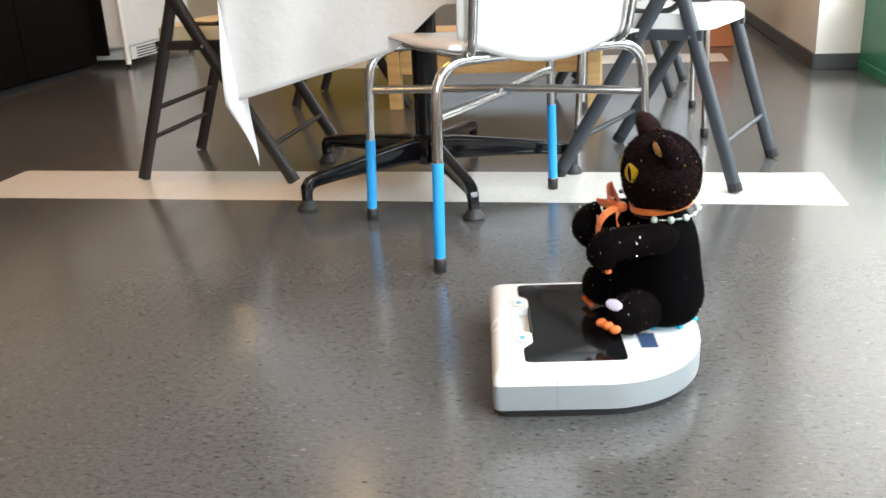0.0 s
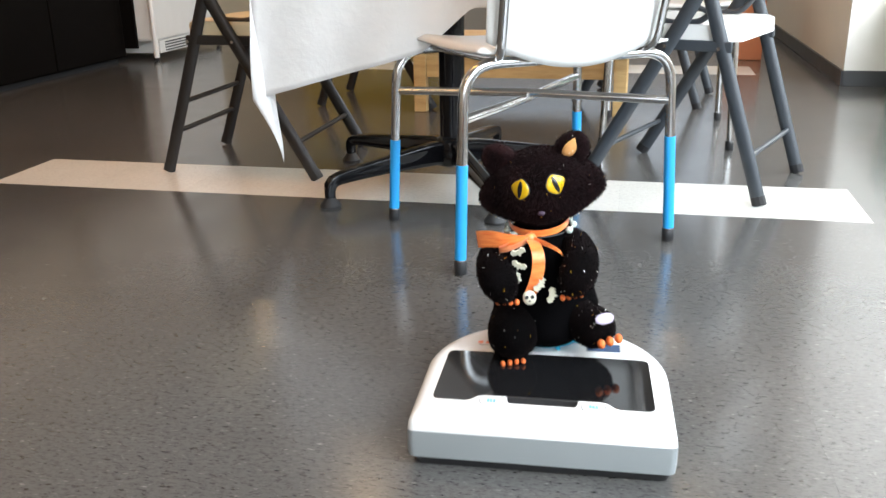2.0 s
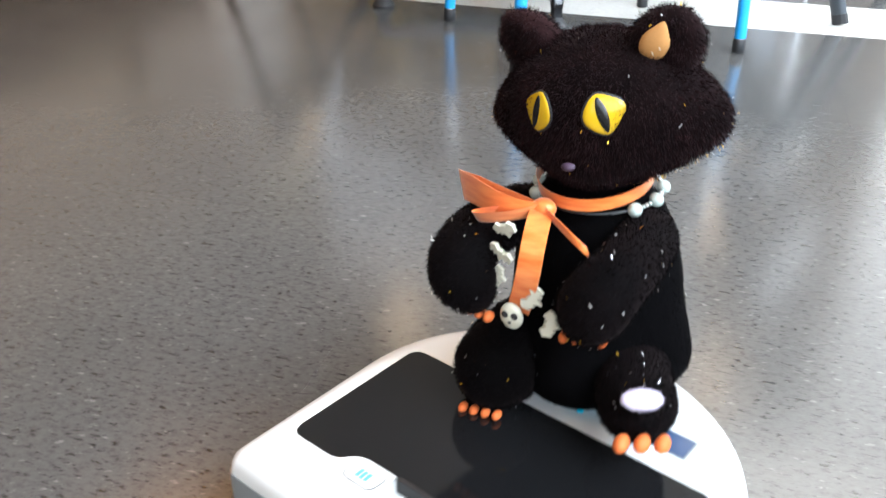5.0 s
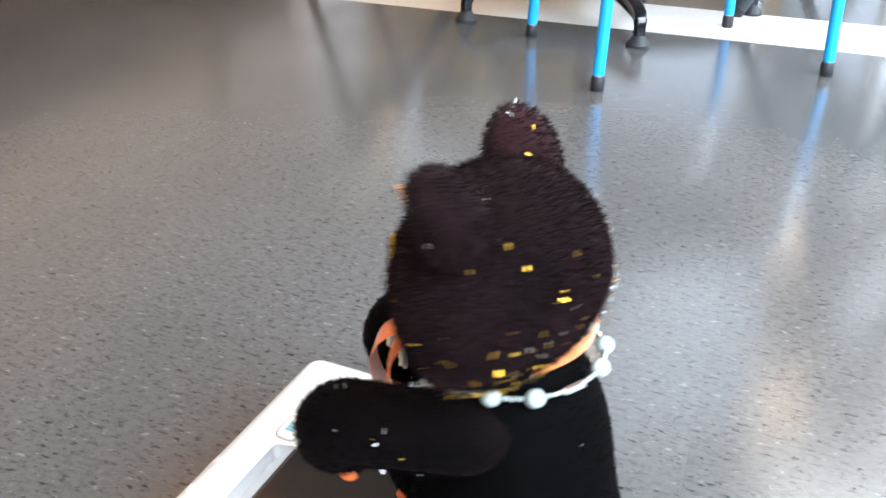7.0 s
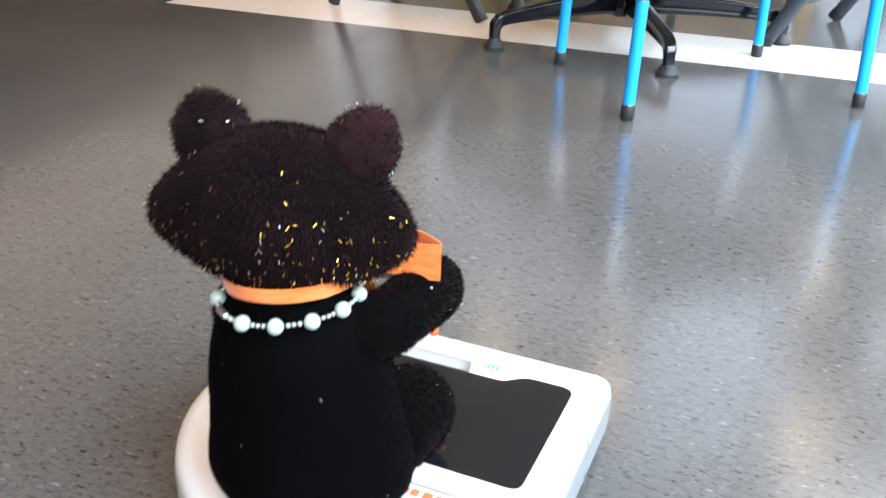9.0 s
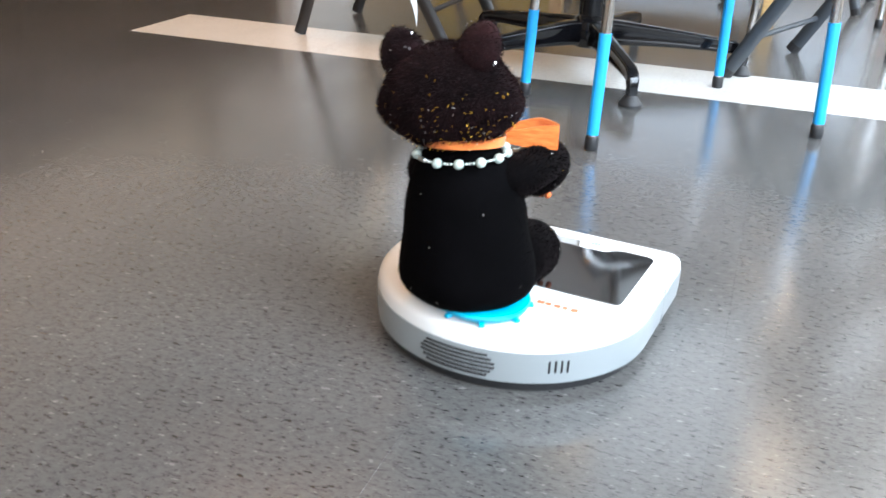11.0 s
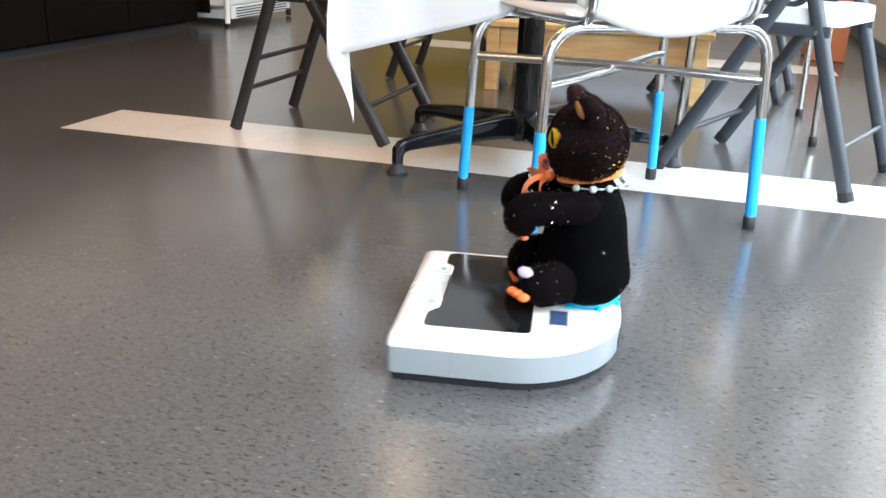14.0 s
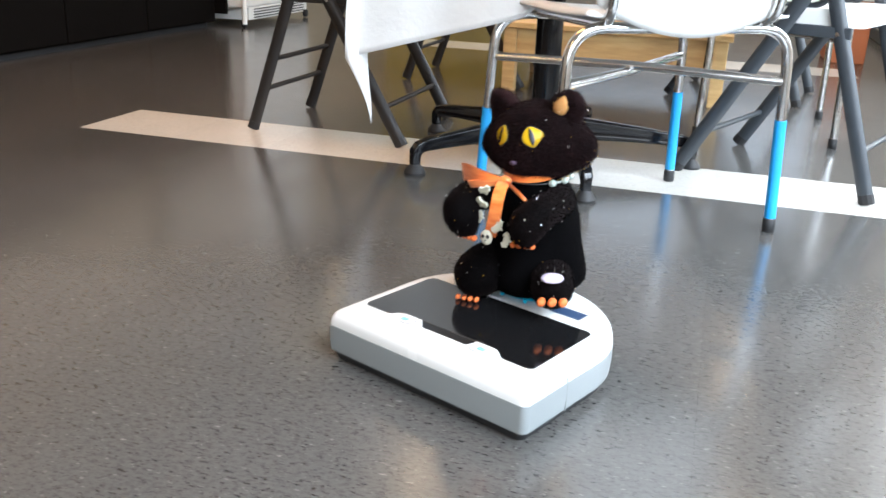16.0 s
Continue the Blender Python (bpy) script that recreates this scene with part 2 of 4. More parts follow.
def tube(bm, points, ra, rb=None, sides=12, up=None, caps=True):
    """A tube of round or oval section along a line of points."""
    rb = rb or ra
    pts = [Vector(p) for p in points]
    rings = []
    ref = Vector(up) if up else None
    for i, p in enumerate(pts):
        d = (pts[min(i + 1, len(pts) - 1)] - pts[max(i - 1, 0)]).normalized()
        if ref is None:
            ref = Vector((0, 0, 1)) if abs(d.z) < 0.9 else Vector((1, 0, 0))
        x = d.cross(ref)
        if x.length < 1e-4:
            x = d.orthogonal()
        x.normalize()
        y = x.cross(d).normalized()
        if not up:
            ref = y
        rings.append([bm.verts.new(p + x * (ra * math.cos(a)) + y * (rb * math.sin(a)))
                      for a in (2 * math.pi * k / sides for k in range(sides))])
    for r, s in zip(rings, rings[1:]):
        for k in range(sides):
            bm.faces.new((r[k], r[(k + 1) % sides], s[(k + 1) % sides], s[k]))
    if caps:
        bm.faces.new(rings[0][::-1])
        bm.faces.new(rings[-1])
    return bm


def tubed(points, ra, rb=None, sides=12, up=None):
    return tube(bmesh.new(), points, ra, rb, sides, up)


def lathe(profile, sides=24, m=None):
    """A turned shape from (radius, height) pairs."""
    bm = bmesh.new()
    rings = [[bm.verts.new((r * math.cos(2 * math.pi * k / sides), r * math.sin(2 * math.pi * k / sides), z))
              for k in range(sides)] for r, z in profile]
    for a, b in zip(rings, rings[1:]):
        for k in range(sides):
            bm.faces.new((a[k], a[(k + 1) % sides], b[(k + 1) % sides], b[k]))
    bm.faces.new(rings[0][::-1])
    bm.faces.new(rings[-1])
    if m is not None:
        bmesh.ops.transform(bm, matrix=m, verts=bm.verts)
    return bm


def prism(outline, z0, z1, bevel=0.0):
    """A flat plate of any outline."""
    bm = bmesh.new()
    top = [bm.verts.new((x, y, z1)) for x, y in outline]
    bot = [bm.verts.new((x, y, z0)) for x, y in outline]
    ft = bm.faces.new(top)
    bm.faces.new(bot[::-1])
    n = len(outline)
    for i in range(n):
        bm.faces.new((bot[i], bot[(i + 1) % n], top[(i + 1) % n], top[i]))
    if bevel:
        bmesh.ops.bevel(bm, geom=list(ft.edges), offset=bevel, segments=2, affect="EDGES", profile=0.5)
    return bm


def round_corners(pts, radius, steps=5):
    n, out = len(pts), []
    for i in range(n):
        a, b, c = Vector(pts[i - 1]), Vector(pts[i]), Vector(pts[(i + 1) % n])
        d1, d2 = a - b, c - b
        r = min(radius, d1.length * 0.45, d2.length * 0.45)
        p, q = b + d1.normalized() * r, b + d2.normalized() * r
        for k in range(steps + 1):
            u = k / steps
            v = p * (1 - u) ** 2 + b * (2 * u * (1 - u)) + q * u * u
            out.append((v.x, v.y))
    return out


def thing(name, m, label, category, group=""):
    ob = new(name)
    ob.matrix_world = m
    return tagged(ob, label, category, group)


def structure(name, bm, material, label, category):
    ob = part(name, bm, material)
    return tagged(ob, label, category, kind="structure")


# ---- the room ----
TILE = 0.305
floor = structure("floor", boxed((-6.0, -4.6, -0.103), (3.2, 7.2, -0.003)), FLOOR,
                  "polished dark grey speckled vinyl tile floor", "floor")
structure("ceiling", boxed((-6.0, -4.6, 2.9), (3.2, 7.2, 3.0)), CEIL, "plain white ceiling", "ceiling")


def wall_with_opening(name, x0, x1, y0, y1, ox0, ox1, z0, z1):
    bm = bmesh.new()
    for lo, hi in (((x0, y0, 0), (ox0, y1, 2.9)), ((ox1, y0, 0), (x1, y1, 2.9)),
                   ((ox0, y0, 0), (ox1, y1, z0)), ((ox0, y0, z1), (ox1, y1, 2.9))):
        box(bm, lo, hi)
    return structure(name, bm, WALL, "unseen plain painted room wall with an opening for light", "wall")


# unseen walls; the north opening is added for its lamp
wall_with_opening("wall_south", -6.0, 3.2, -4.75, -4.6, -1.4, 2.0, 0.6, 2.5)
wall_with_opening("wall_north", -6.0, 3.2, 7.2, 7.35, -2.5, 0.3, 1.0, 2.7)
structure("wall_west", boxed((-6.15, -4.6, 0), (-6.0, 7.2, 2.9)), WALL, "plain painted room wall", "wall")
# unseen wall; the opening from y 0.35 to 1.95 is added for light
bm = bmesh.new()
for lo, hi in (((1.65, -4.6, 0), (1.8, -3.4, 2.9)), ((1.65, 0.0, 0), (1.8, 0.35, 2.9)), ((1.65, 1.95, 0), (1.8, 2.139, 2.9)), ((1.65, 0.35, 0), (1.8, 1.95, 0.9)), ((1.65, 0.35, 2.5), (1.8, 1.95, 2.9)), ((1.65, -3.4, 0), (1.8, 0.0, 0.6)), ((1.65, -3.4, 2.7), (1.8, 0.0, 2.9))):
    box(bm, lo, hi)
structure("wall_east", bm, WALL, "unseen painted room wall with a wide window opening and an added one", "wall")
# the jutting white wall with its dark base and the green wall that runs from it
structure("wall_corner", boxed((0.339, 2.14, 0), (3.19, 7.19, 2.89)), WALL, "white painted wall corner", "wall")
bm = bmesh.new()
box(bm, (0.331, 2.128, 0), (0.529, 2.1395, 0.07), 0.002)
box(bm, (0.327, 2.128, 0), (0.3385, 6.8, 0.07), 0.002)
structure("baseboard", bm, BASE, "dark grey vinyl base along the white wall", "baseboard")
structure("wall_green", boxed((0.530, 1.62, 0.045), (0.575, 2.1385, 0.46)), GREEN, "green painted low wall panel", "wall")
structure("baseboard_green", boxed((0.524, 1.62, 0), (0.58, 2.1375, 0.0435), 0.002), GREEN, "green painted base of the wall", "baseboard")
# unseen panel, inferred from a yellow reflection on the floor
structure("wall_panel", boxed((-4.4, 7.15, 0.02), (-2.5, 7.195, 2.7)), MUSTARD, "mustard yellow painted wall panel", "wall")

# black cabinet run along the left
cab = thing("base_cabinet", pose(-3.5, 0, 0), "long low black cabinet run with flat doors standing on the floor", "cabinet")
part("body", boxed((-0.62, -1.2, 0.03), (-0.02, 2.60, 0.83), 0.004), BLACKCAB, cab)
part("end_panel", boxed((-0.62, 2.602, 0.075), (0.055, 2.622, 0.83), 0.003), BLACKCAB, cab)
part("plinth", boxed((-0.62, -1.2, 0.0), (-0.05, 2.55, 0.0295)), DARKGAP, cab)
for k in range(6):
    part("door", boxed((-0.0195, -1.19 + k * 0.62, 0.04), (0.0, -0.58 + k * 0.62, 0.825), 0.003), BLACKCAB, cab)
structure("wall_partition", boxed((-4.3, -1.3, 0.0), (-4.15, 7.19, 2.89)), BEIGE, "beige painted partition wall", "wall")

# white appliance on casters at the cabinet's end
fr = thing("refrigerator", pose(-3.36, 2.62, 0), "old white enamelled refrigerator with a vented base on casters", "refrigerator")
part("body", boxed((-0.62, 0.02, 0.11), (0.0, 0.92, 1.6), 0.015), APPL, fr)
part("vent_panel", boxed((-0.6, 0.10, 0.035), (-0.004, 0.90, 0.1095), 0.004), APPL, fr)
for k in range(4):
    part("slot", boxed((-0.0035, 0.16, 0.045 + k * 0.016), (0.0005, 0.84, 0.051 + k * 0.016)), DARKGAP, fr)
part("corner_post", tubed([(0.012, 0.02, 0.02), (0.012, 0.02, 1.55)], 0.016), APPL, fr)
for y in (0.03, 0.86):
    part("caster", lathe([(0.012, -0.014), (0.024, -0.010), (0.024, 0.010), (0.012, 0.014)], 16, pose(0.005, y, 0.024, 90, 0, 90)), RUBBER, fr, "black caster")

# pine platform behind the table
pl = thing("low_bench", pose(-1.04, 1.27, 0), "low bench of pale pine boards on square posts", "bench")
for x in (-0.415, 0.375):
    for y in (0.0, 0.55):
        part("leg", boxed((x, y, 0), (x + 0.05, y + 0.05, 0.2445), 0.003), WOOD, pl)
part("apron", boxed((-0.363, 0.008, 0.14), (0.373, 0.03, 0.2445), 0.002), WOOD, pl)
part("apron", boxed((-0.363, 0.572, 0.14), (0.373, 0.594, 0.2445), 0.002), WOOD, pl)
for k in range(5):
    part("board", boxed((-0.43, -0.01 + k * 0.124, 0.245), (0.44, 0.11 + k * 0.124, 0.267), 0.003), WOOD, pl)

# orange board leaning at the far end
ob = thing("storage_box", pose(0.03, 3.0, 0), "orange cardboard box on the floor by the wall", "box")
part("body", boxed((-0.13, 0, 0), (0.06, 0.35, 0.32), 0.006), ORANGEB, ob)
part("lid", boxed((-0.135, -0.005, 0.3205), (0.065, 0.355, 0.36), 0.005), PLASTIC, ob)

# ceiling downlights
for x, y in DOWNLIGHTS:
    cl = thing("downlight", pose(x, y, 2.9), "round warm ceiling downlight with a white rim", "light", "ceiling downlights")
    part("rim", lathe([(0.125, -0.0005), (0.125, -0.012), (0.105, -0.016), (0.104, -0.006)], 28), APPL, cl)
    part("lens", lathe([(0.102, -0.010), (0.102, -0.006)], 28), LAMPY, cl)
# frames around the added fill lamps, no such fixtures known
for x, y, watts, tone in FILL_PANELS:
    cl = thing("fill_light_frame", pose(x, y, 2.9), "flat rectangular fill light added under the ceiling, in a white frame", "light", "ceiling lights")
    bm = bmesh.new()
    for lo, hi in (((-0.6, -0.3, -0.04), (0.6, -0.255, -0.001)), ((-0.6, 0.255, -0.04), (0.6, 0.3, -0.001)), ((-0.6, -0.254, -0.04), (-0.555, 0.254, -0.001)), ((0.555, -0.254, -0.04), (0.6, 0.254, -0.001))):
        box(bm, lo, hi)
    part("frame", bm, APPL, cl)

# ---- table with its paper cloth ----
TX, TY = -1.085, 0.22
tb = thing("table", pose(TX, TY, 0), "table on a gloss black five-star pedestal base", "table")
part("tabletop", boxed((-0.40, -0.36, 0.715), (0.50, 0.40, 0.745), 0.008), PLASTIC, tb)
part("column", lathe([(0.036, 0.06), (0.036, 0.70), (0.10, 0.712)], 20), BLACKM, tb, smooth=True)
part("hub", lathe([(0.030, 0.050), (0.046, 0.056), (0.050, 0.070), (0.050, 0.118), (0.044, 0.132), (0.0365, 0.138)], 24), BLACKM, tb, smooth=True)


def star_leg(length):
    """A cast leg with rounded edges and a shallow side channel that thins outwards and turns down over its foot."""
    line = [(0.030, 0.092), (0.070, 0.094), (0.120, 0.092), (0.55 * length, 0.087), (0.8 * length, 0.080), (length - 0.030, 0.0745), (length - 0.012, 0.069), (length - 0.002, 0.058), (length, 0.045), (length, 0.027)]
    half_w = [0.020, 0.019, 0.018, 0.0165, 0.0155, 0.0150, 0.0145, 0.0140, 0.0125, 0.0120]
    half_h = [0.034, 0.033, 0.030, 0.0235, 0.0190, 0.0165, 0.0155, 0.0145, 0.0125, 0.0120]
    bm, rings = bmesh.new(), []
    for i, (r, z) in enumerate(line):
        (r0, z0), (r1, z1) = line[max(0, i - 1)], line[min(len(line) - 1, i + 1)]
        d = Vector((r1 - r0, 0, z1 - z0)).normalized()
        n = Vector((-d.z, 0, d.x))
        ring = []
        for k in range(28):
            a = 2 * math.pi * k / 28
            c, q = math.cos(a), math.sin(a)
            u, v = math.copysign(abs(c) ** 0.42, c), math.copysign(abs(q) ** 0.42, q)
            groove = 1 - (0.22 * max(0.0, 1 - (v / 0.62) ** 4) if i < 6 else 0)
            ring.append(bm.verts.new(Vector((r, 0, z)) + Vector((0, 1, 0)) * (u * half_w[i] * groove) + n * (v * half_h[i])))
        rings.append(ring)
    for p, q in zip(rings, rings[1:]):
        for k in range(28):
            bm.faces.new((p[k], p[(k + 1) % 28], q[(k + 1) % 28], q[k]))
    bm.faces.new(rings[0][::-1])
    bm.faces.new(rings[-1])
    return bm


for fx, fy in ((-1.354, -0.082), (-0.905, -0.145), (-0.680, 0.300), (-1.02, 0.64), (-1.455, 0.42)):
    d = Vector((fx - TX, fy - TY, 0))
    L = d.length
    m = pose(0, 0, 0, 0, 0, math.degrees(math.atan2(d.y, d.x)))
    bm = star_leg(L)
    bmesh.ops.transform(bm, matrix=m, verts=bm.verts)
    part("leg", bm, BLACKM, tb, smooth=True)
    bm = lathe([(0.027, 0.0), (0.028, 0.006), (0.017, 0.022), (0.010, 0.030)], 18, m @ pose(L, 0, 0))
    part("foot", bm, RUBBER, tb, "dark rubber glide", smooth=True)


def tablecloth():
    """A sheet over the table top; its near edge hangs down with a low pointed corner."""
    x0, x1, nx = -1.515, -0.575, 60
    verts, faces, rows = [], [], 26
    for i in range(nx + 1):
        u = i / nx
        x = x0 + (x1 - x0) * u
        # hem: level rise to the right, pushed up by the chair seat beyond the middle
        hem = 0.292 + 0.125 * min(1, u / 0.47) + (0.10 * min(1, (u - 0.47) / 0.12) if u > 0.47 else 0)
        for j in range(rows + 1):
            w = j / rows
            z = 0.7485 + (hem - 0.7485) * w
            fold = 0.020 * math.sin(9 * u + 1) * w + 0.009 * math.sin(23 * u + 2 * w) * w
            fall = 0.008 * w * math.sin(3 * w + 7 * u)
            y = -0.150 - 0.012 * (1 - (1 - min(1, w * 5)) ** 2) + fold + fall
            verts.append((x + 0.02 * (1 - u) * (1 - w), y, z))
    for i in range(nx):
        for j in range(rows):
            a = i * (rows + 1) + j
            faces.append((a, a + 1, a + rows + 2, a + rows + 1))
    # top of the cloth
    n0 = len(verts)
    for i in range(nx + 1):
        x = x0 + 0.02 * (1 - i / nx) + (x1 - x0) * i / nx
        for k, y in enumerate((-0.142, 0.1, 0.35, 0.63)):
            verts.append((x, y, 0.7495))
    for i in range(nx):
        faces.append((i * (rows + 1), (i + 1) * (rows + 1), n0 + (i + 1) * 4, n0 + i * 4))
        for k in range(3):
            a = n0 + i * 4 + k
            faces.append((a, a + 4, a + 5, a + 1))
    # the return at the left end with the low corner
    n1, m = len(verts), 14
    for i in range(m + 1):
        u = i / m
        hem = 0.292 - 0.165 * (1 - abs(u - 0.5) / 0.5) if u < 1 else 0.292
        for j in range(rows + 1):
            w = j / rows
            z = 0.7485 + (hem - 0.7485) * w
            bend = w ** 2 * 0.055 * math.sin(u * math.pi)
            verts.append((x0 + 0.02 * (1 - w) - 0.002 + bend * 0.9 + 0.01 * u * w, -0.150 + 0.012 * math.sin(6 * w) * w + 0.16 * u * (1 - 0.55 * w), z))
    for i in range(m):
        for j in range(rows):
            a = n1 + i * (rows + 1) + j
            faces.append((a, a + rows + 1, a + rows + 2, a + 1))
    ob = mesh_object("tablecloth", verts, faces, CLOTH, smooth=True)
    sol = ob.modifiers.new("thickness", "SOLIDIFY")
    sol.thickness = 0.0012
    tagged(ob, "creased white paper tablecloth hanging over the table edge", "tablecloth")


tablecloth()

# ---- stacking chairs ----


def stacking_chair(m, w, d, tape, label, turn_back=False):
    """Chrome tube chair with a white shell seat. Local +y is its front; feet at (+-w, +-d)."""
    ch = thing("stacking_chair", m, label, "chair", "stacking chairs")
    H, R, wt, dt = 0.432, 0.0112, w - 0.022, d - 0.012
    for s, nm in ((-1, "back_frame"), (1, "front_frame")):
        h = H if s < 0 else H - 0.012
        pts = rounded_path([(-w, s * d, 0.02), (-wt - 0.006, s * dt, h), (wt + 0.006, s * dt, h), (w, s * d, 0.02)], 0.075, 8)
        part(nm, tubed(pts, R, sides=14), CHROME, ch, smooth=True)
    for sx in (-1, 1):
        part("stretcher", tubed([(sx * (w - 0.017), -d + 0.01, 0.325), (0, 0, 0.325 + 0.006 * sx), (-sx * (w - 0.017), d - 0.01, 0.325)], 0.0098), CHROME, ch, smooth=True)
        pts = rounded_path([(sx * (wt - 0.075), dt, H - 0.002), (sx * (wt - 0.075), -dt + 0.03, H + 0.004), (sx * (wt - 0.06), -dt - 0.03, H + 0.02), (sx * (wt - 0.045), -dt - 0.12, 0.86)], 0.07, 6)
        part("back_post", tubed(pts, 0.011), CHROME, ch, smooth=True)
        for sy in (-1, 1):
            f = Vector((sx * w, sy * d, 0))
            dirn = (Vector((sx * (wt + 0.006), sy * dt, H)) - Vector((sx * w, sy * d, 0.02))).normalized()
            if tape:
                base = Vector((sx * w, sy * d, 0.02))
                part("tape", tubed([base + dirn * 0.012, base + dirn * 0.10, base + dirn * (0.213 + (0.012 if sx * sy < 0 and sx > 0 else 0) - (0.028 if sx < 0 < sy else 0))], 0.0124, sides=14), BLUE, ch, "bright blue tape wrap", smooth=True)
            bm = lathe([(0.0120, 0), (0.0138, 0.003), (0.0138, 0.026), (0.0120, 0.030)], 14, Matrix.Translation(f) @ Vector((0, 0, 1)).rotation_difference(dirn).to_matrix().to_4x4())
            part("foot", bm, RUBBER, ch, "black rubber cap", smooth=True)
    # shell seat, dished, with rolled edges
    n = 22
    verts, faces = [], []
    for i in range(n + 1):
        for j in range(n + 1):
            a, b = -1 + 2 * i / n, -1 + 2 * j / n
            x = a * 0.222 * (1 - 0.05 * (b + 1) * 0.5)
            y = b * 0.215
            z = H + 0.014 + 0.016 * a * a + 0.010 * b * b - 0.018 * max(0, b) ** 4
            k = max(abs(a), abs(b))
            if k > 0.94:
                z -= 0.012 * (k - 0.94) / 0.06
            verts.append((x, y, z))
    for i in range(n):
        for j in range(n):
            p = i * (n + 1) + j
            faces.append((p, p + n + 1, p + n + 2, p + 1))
    seat = mesh_object("seat", verts, faces, PLASTIC, ch, smooth=True)
    seat.modifiers.new("thickness", "SOLIDIFY").thickness = 0.006
    # backrest shell, its lower edge bowed down
    verts, faces = [], []
    for i in range(n + 1):
        for j in range(n + 1):
            a, b = -1 + 2 * i / n, j / n
            x = a * (0.205 + 0.015 * b)
            low = 0.416 + 0.060 * a * a
            z = low + (0.86 - low) * b
            y = -d - 0.022 - 0.14 * (z - 0.46) + 0.016 * a * a
            verts.append((x, y, z))
    for i in range(n):
        for j in range(n):
            p = i * (n + 1) + j
            faces.append((p, p + n + 1, p + n + 2, p + 1))
    back = mesh_object("backrest", verts, faces, PLASTIC, ch, smooth=True)
    back.modifiers.new("thickness", "SOLIDIFY").thickness = 0.006
    return ch


stacking_chair(pose(-0.8255, -0.1875, 0, 0, 0, 34.2), 0.261, 0.2095, True, "white shell chair with chrome legs wrapped in blue tape")
stacking_chair(pose(-0.478, 1.0, 0, 0, 0, 90), 0.25, 0.205, False, "white shell chair with plain chrome legs")

# ---- folding chairs ----


def folding_chair(m, steel, seat_mat, label, w=0.225, rungs=3):
    """Local +y is the front. Front tubes run from the front feet up into the back."""
    ch = thing("folding_chair", m, label, "chair", "folding chairs")
    for s in (-1, 1):
        x = s * w
        part("front_leg", tubed(rounded_path([(x, 0.245, 0.006), (x, -0.04, 0.50), (x * 0.96, -0.20, 0.86)], 0.1, 5), 0.0195, 0.011, 10, up=(1, 0, 0)), steel, ch, smooth=True)
        xi = s * (w - 0.026)
        part("rear_leg", tubed([(xi, -0.245, 0.006), (xi, -0.16, 0.26), (xi, -0.065, 0.55)], 0.0185, 0.010, 10, up=(1, 0, 0)), steel, ch, smooth=True)
        part("hook", tubed(rounded_path([(xi - s * 0.03, -0.085, 0.50), (xi - s * 0.03, -0.05, 0.455), (xi - s * 0.03, 0.04, 0.45), (xi - s * 0.03, 0.09, 0.47)], 0.03), 0.008), steel, ch, smooth=True)
        part("seat_rail", boxed((xi - 0.008, -0.14, 0.385), (xi + 0.008, 0.17, 0.412), 0.003), steel, ch)
        for y, z in ((0.02, 0.398), (-0.118, 0.398)):
            part("bolt", lathe([(0.005, 0), (0.005, 0.004)], 8, pose(x + s * 0.012, y, z, 0, 90 * s, 0)), CHROME, ch)
        part("foot", tubed([(x, 0.247, 0.004), (x, 0.2345, 0.026)], 0.0205, 0.012, 10, up=(1, 0, 0)), RUBBER, ch)
        part("foot", tubed([(xi, -0.2465, 0.003), (xi, -0.239, 0.026)], 0.0195, 0.011, 10, up=(1, 0, 0)), RUBBER, ch)
    for y, z, ww in ((0.19, 0.11, w), (-0.207, 0.125, w - 0.026), (-0.178, 0.215, w - 0.026))[:rungs]:
        part("rung", tubed([(-ww, y, z), (ww, y, z)], 0.0075), steel, ch, smooth=True)
    bm = prism(round_corners([(-0.19, -0.15), (0.19, -0.15), (0.20, 0.21), (-0.20, 0.21)], 0.05), 0.405, 0.445, 0.010)
    for v in bm.verts:
        v.co.z += 0.15 * v.co.x ** 2 - 0.18 * max(0, v.co.y - 0.12) ** 1.6
    part("seat", bm, seat_mat, ch, smooth=True)
    part("backrest", boxed((-w + 0.014, -0.215, 0.66), (w - 0.014, -0.185, 0.85), 0.010), seat_mat, ch, smooth=True)
    return ch


def facing(front_mid, back_mid):
    fm, bk = Vector((*front_mid, 0)), Vector((*back_mid, 0))
    d = fm - bk
    c = (fm + bk) / 2
    return pose(c.x, c.y, 0, 0, 0, math.degrees(math.atan2(d.y, d.x)) - 90)


folding_chair(facing((-1.495, 0.40), (-1.955, 0.405)), BROWNM, CREAM, "dark brown steel folding chair with a cream seat")
folding_chair(facing((-1.40, 1.55), (-1.87, 1.55)), BROWNM, CREAM, "dark brown steel folding chair with a cream seat")
folding_chair(facing((-0.640, 0.470), (-0.176, 0.284)), GREYM, PLASTIC, "slate grey steel folding chair with a white plastic seat", rungs=2)
folding_chair(facing((-0.78, 1.75), (-0.30, 1.66)), GREYM, PLASTIC, "slate grey steel folding chair with a white plastic seat", rungs=2)

# ---- robot vacuum cleaner ----
robot = thing("robot_vacuum", pose(0, 0, 0), "white D-shaped robot vacuum cleaner with a black bin lid", "vacuum cleaner")
RW, RF = 0.1765, 0.157


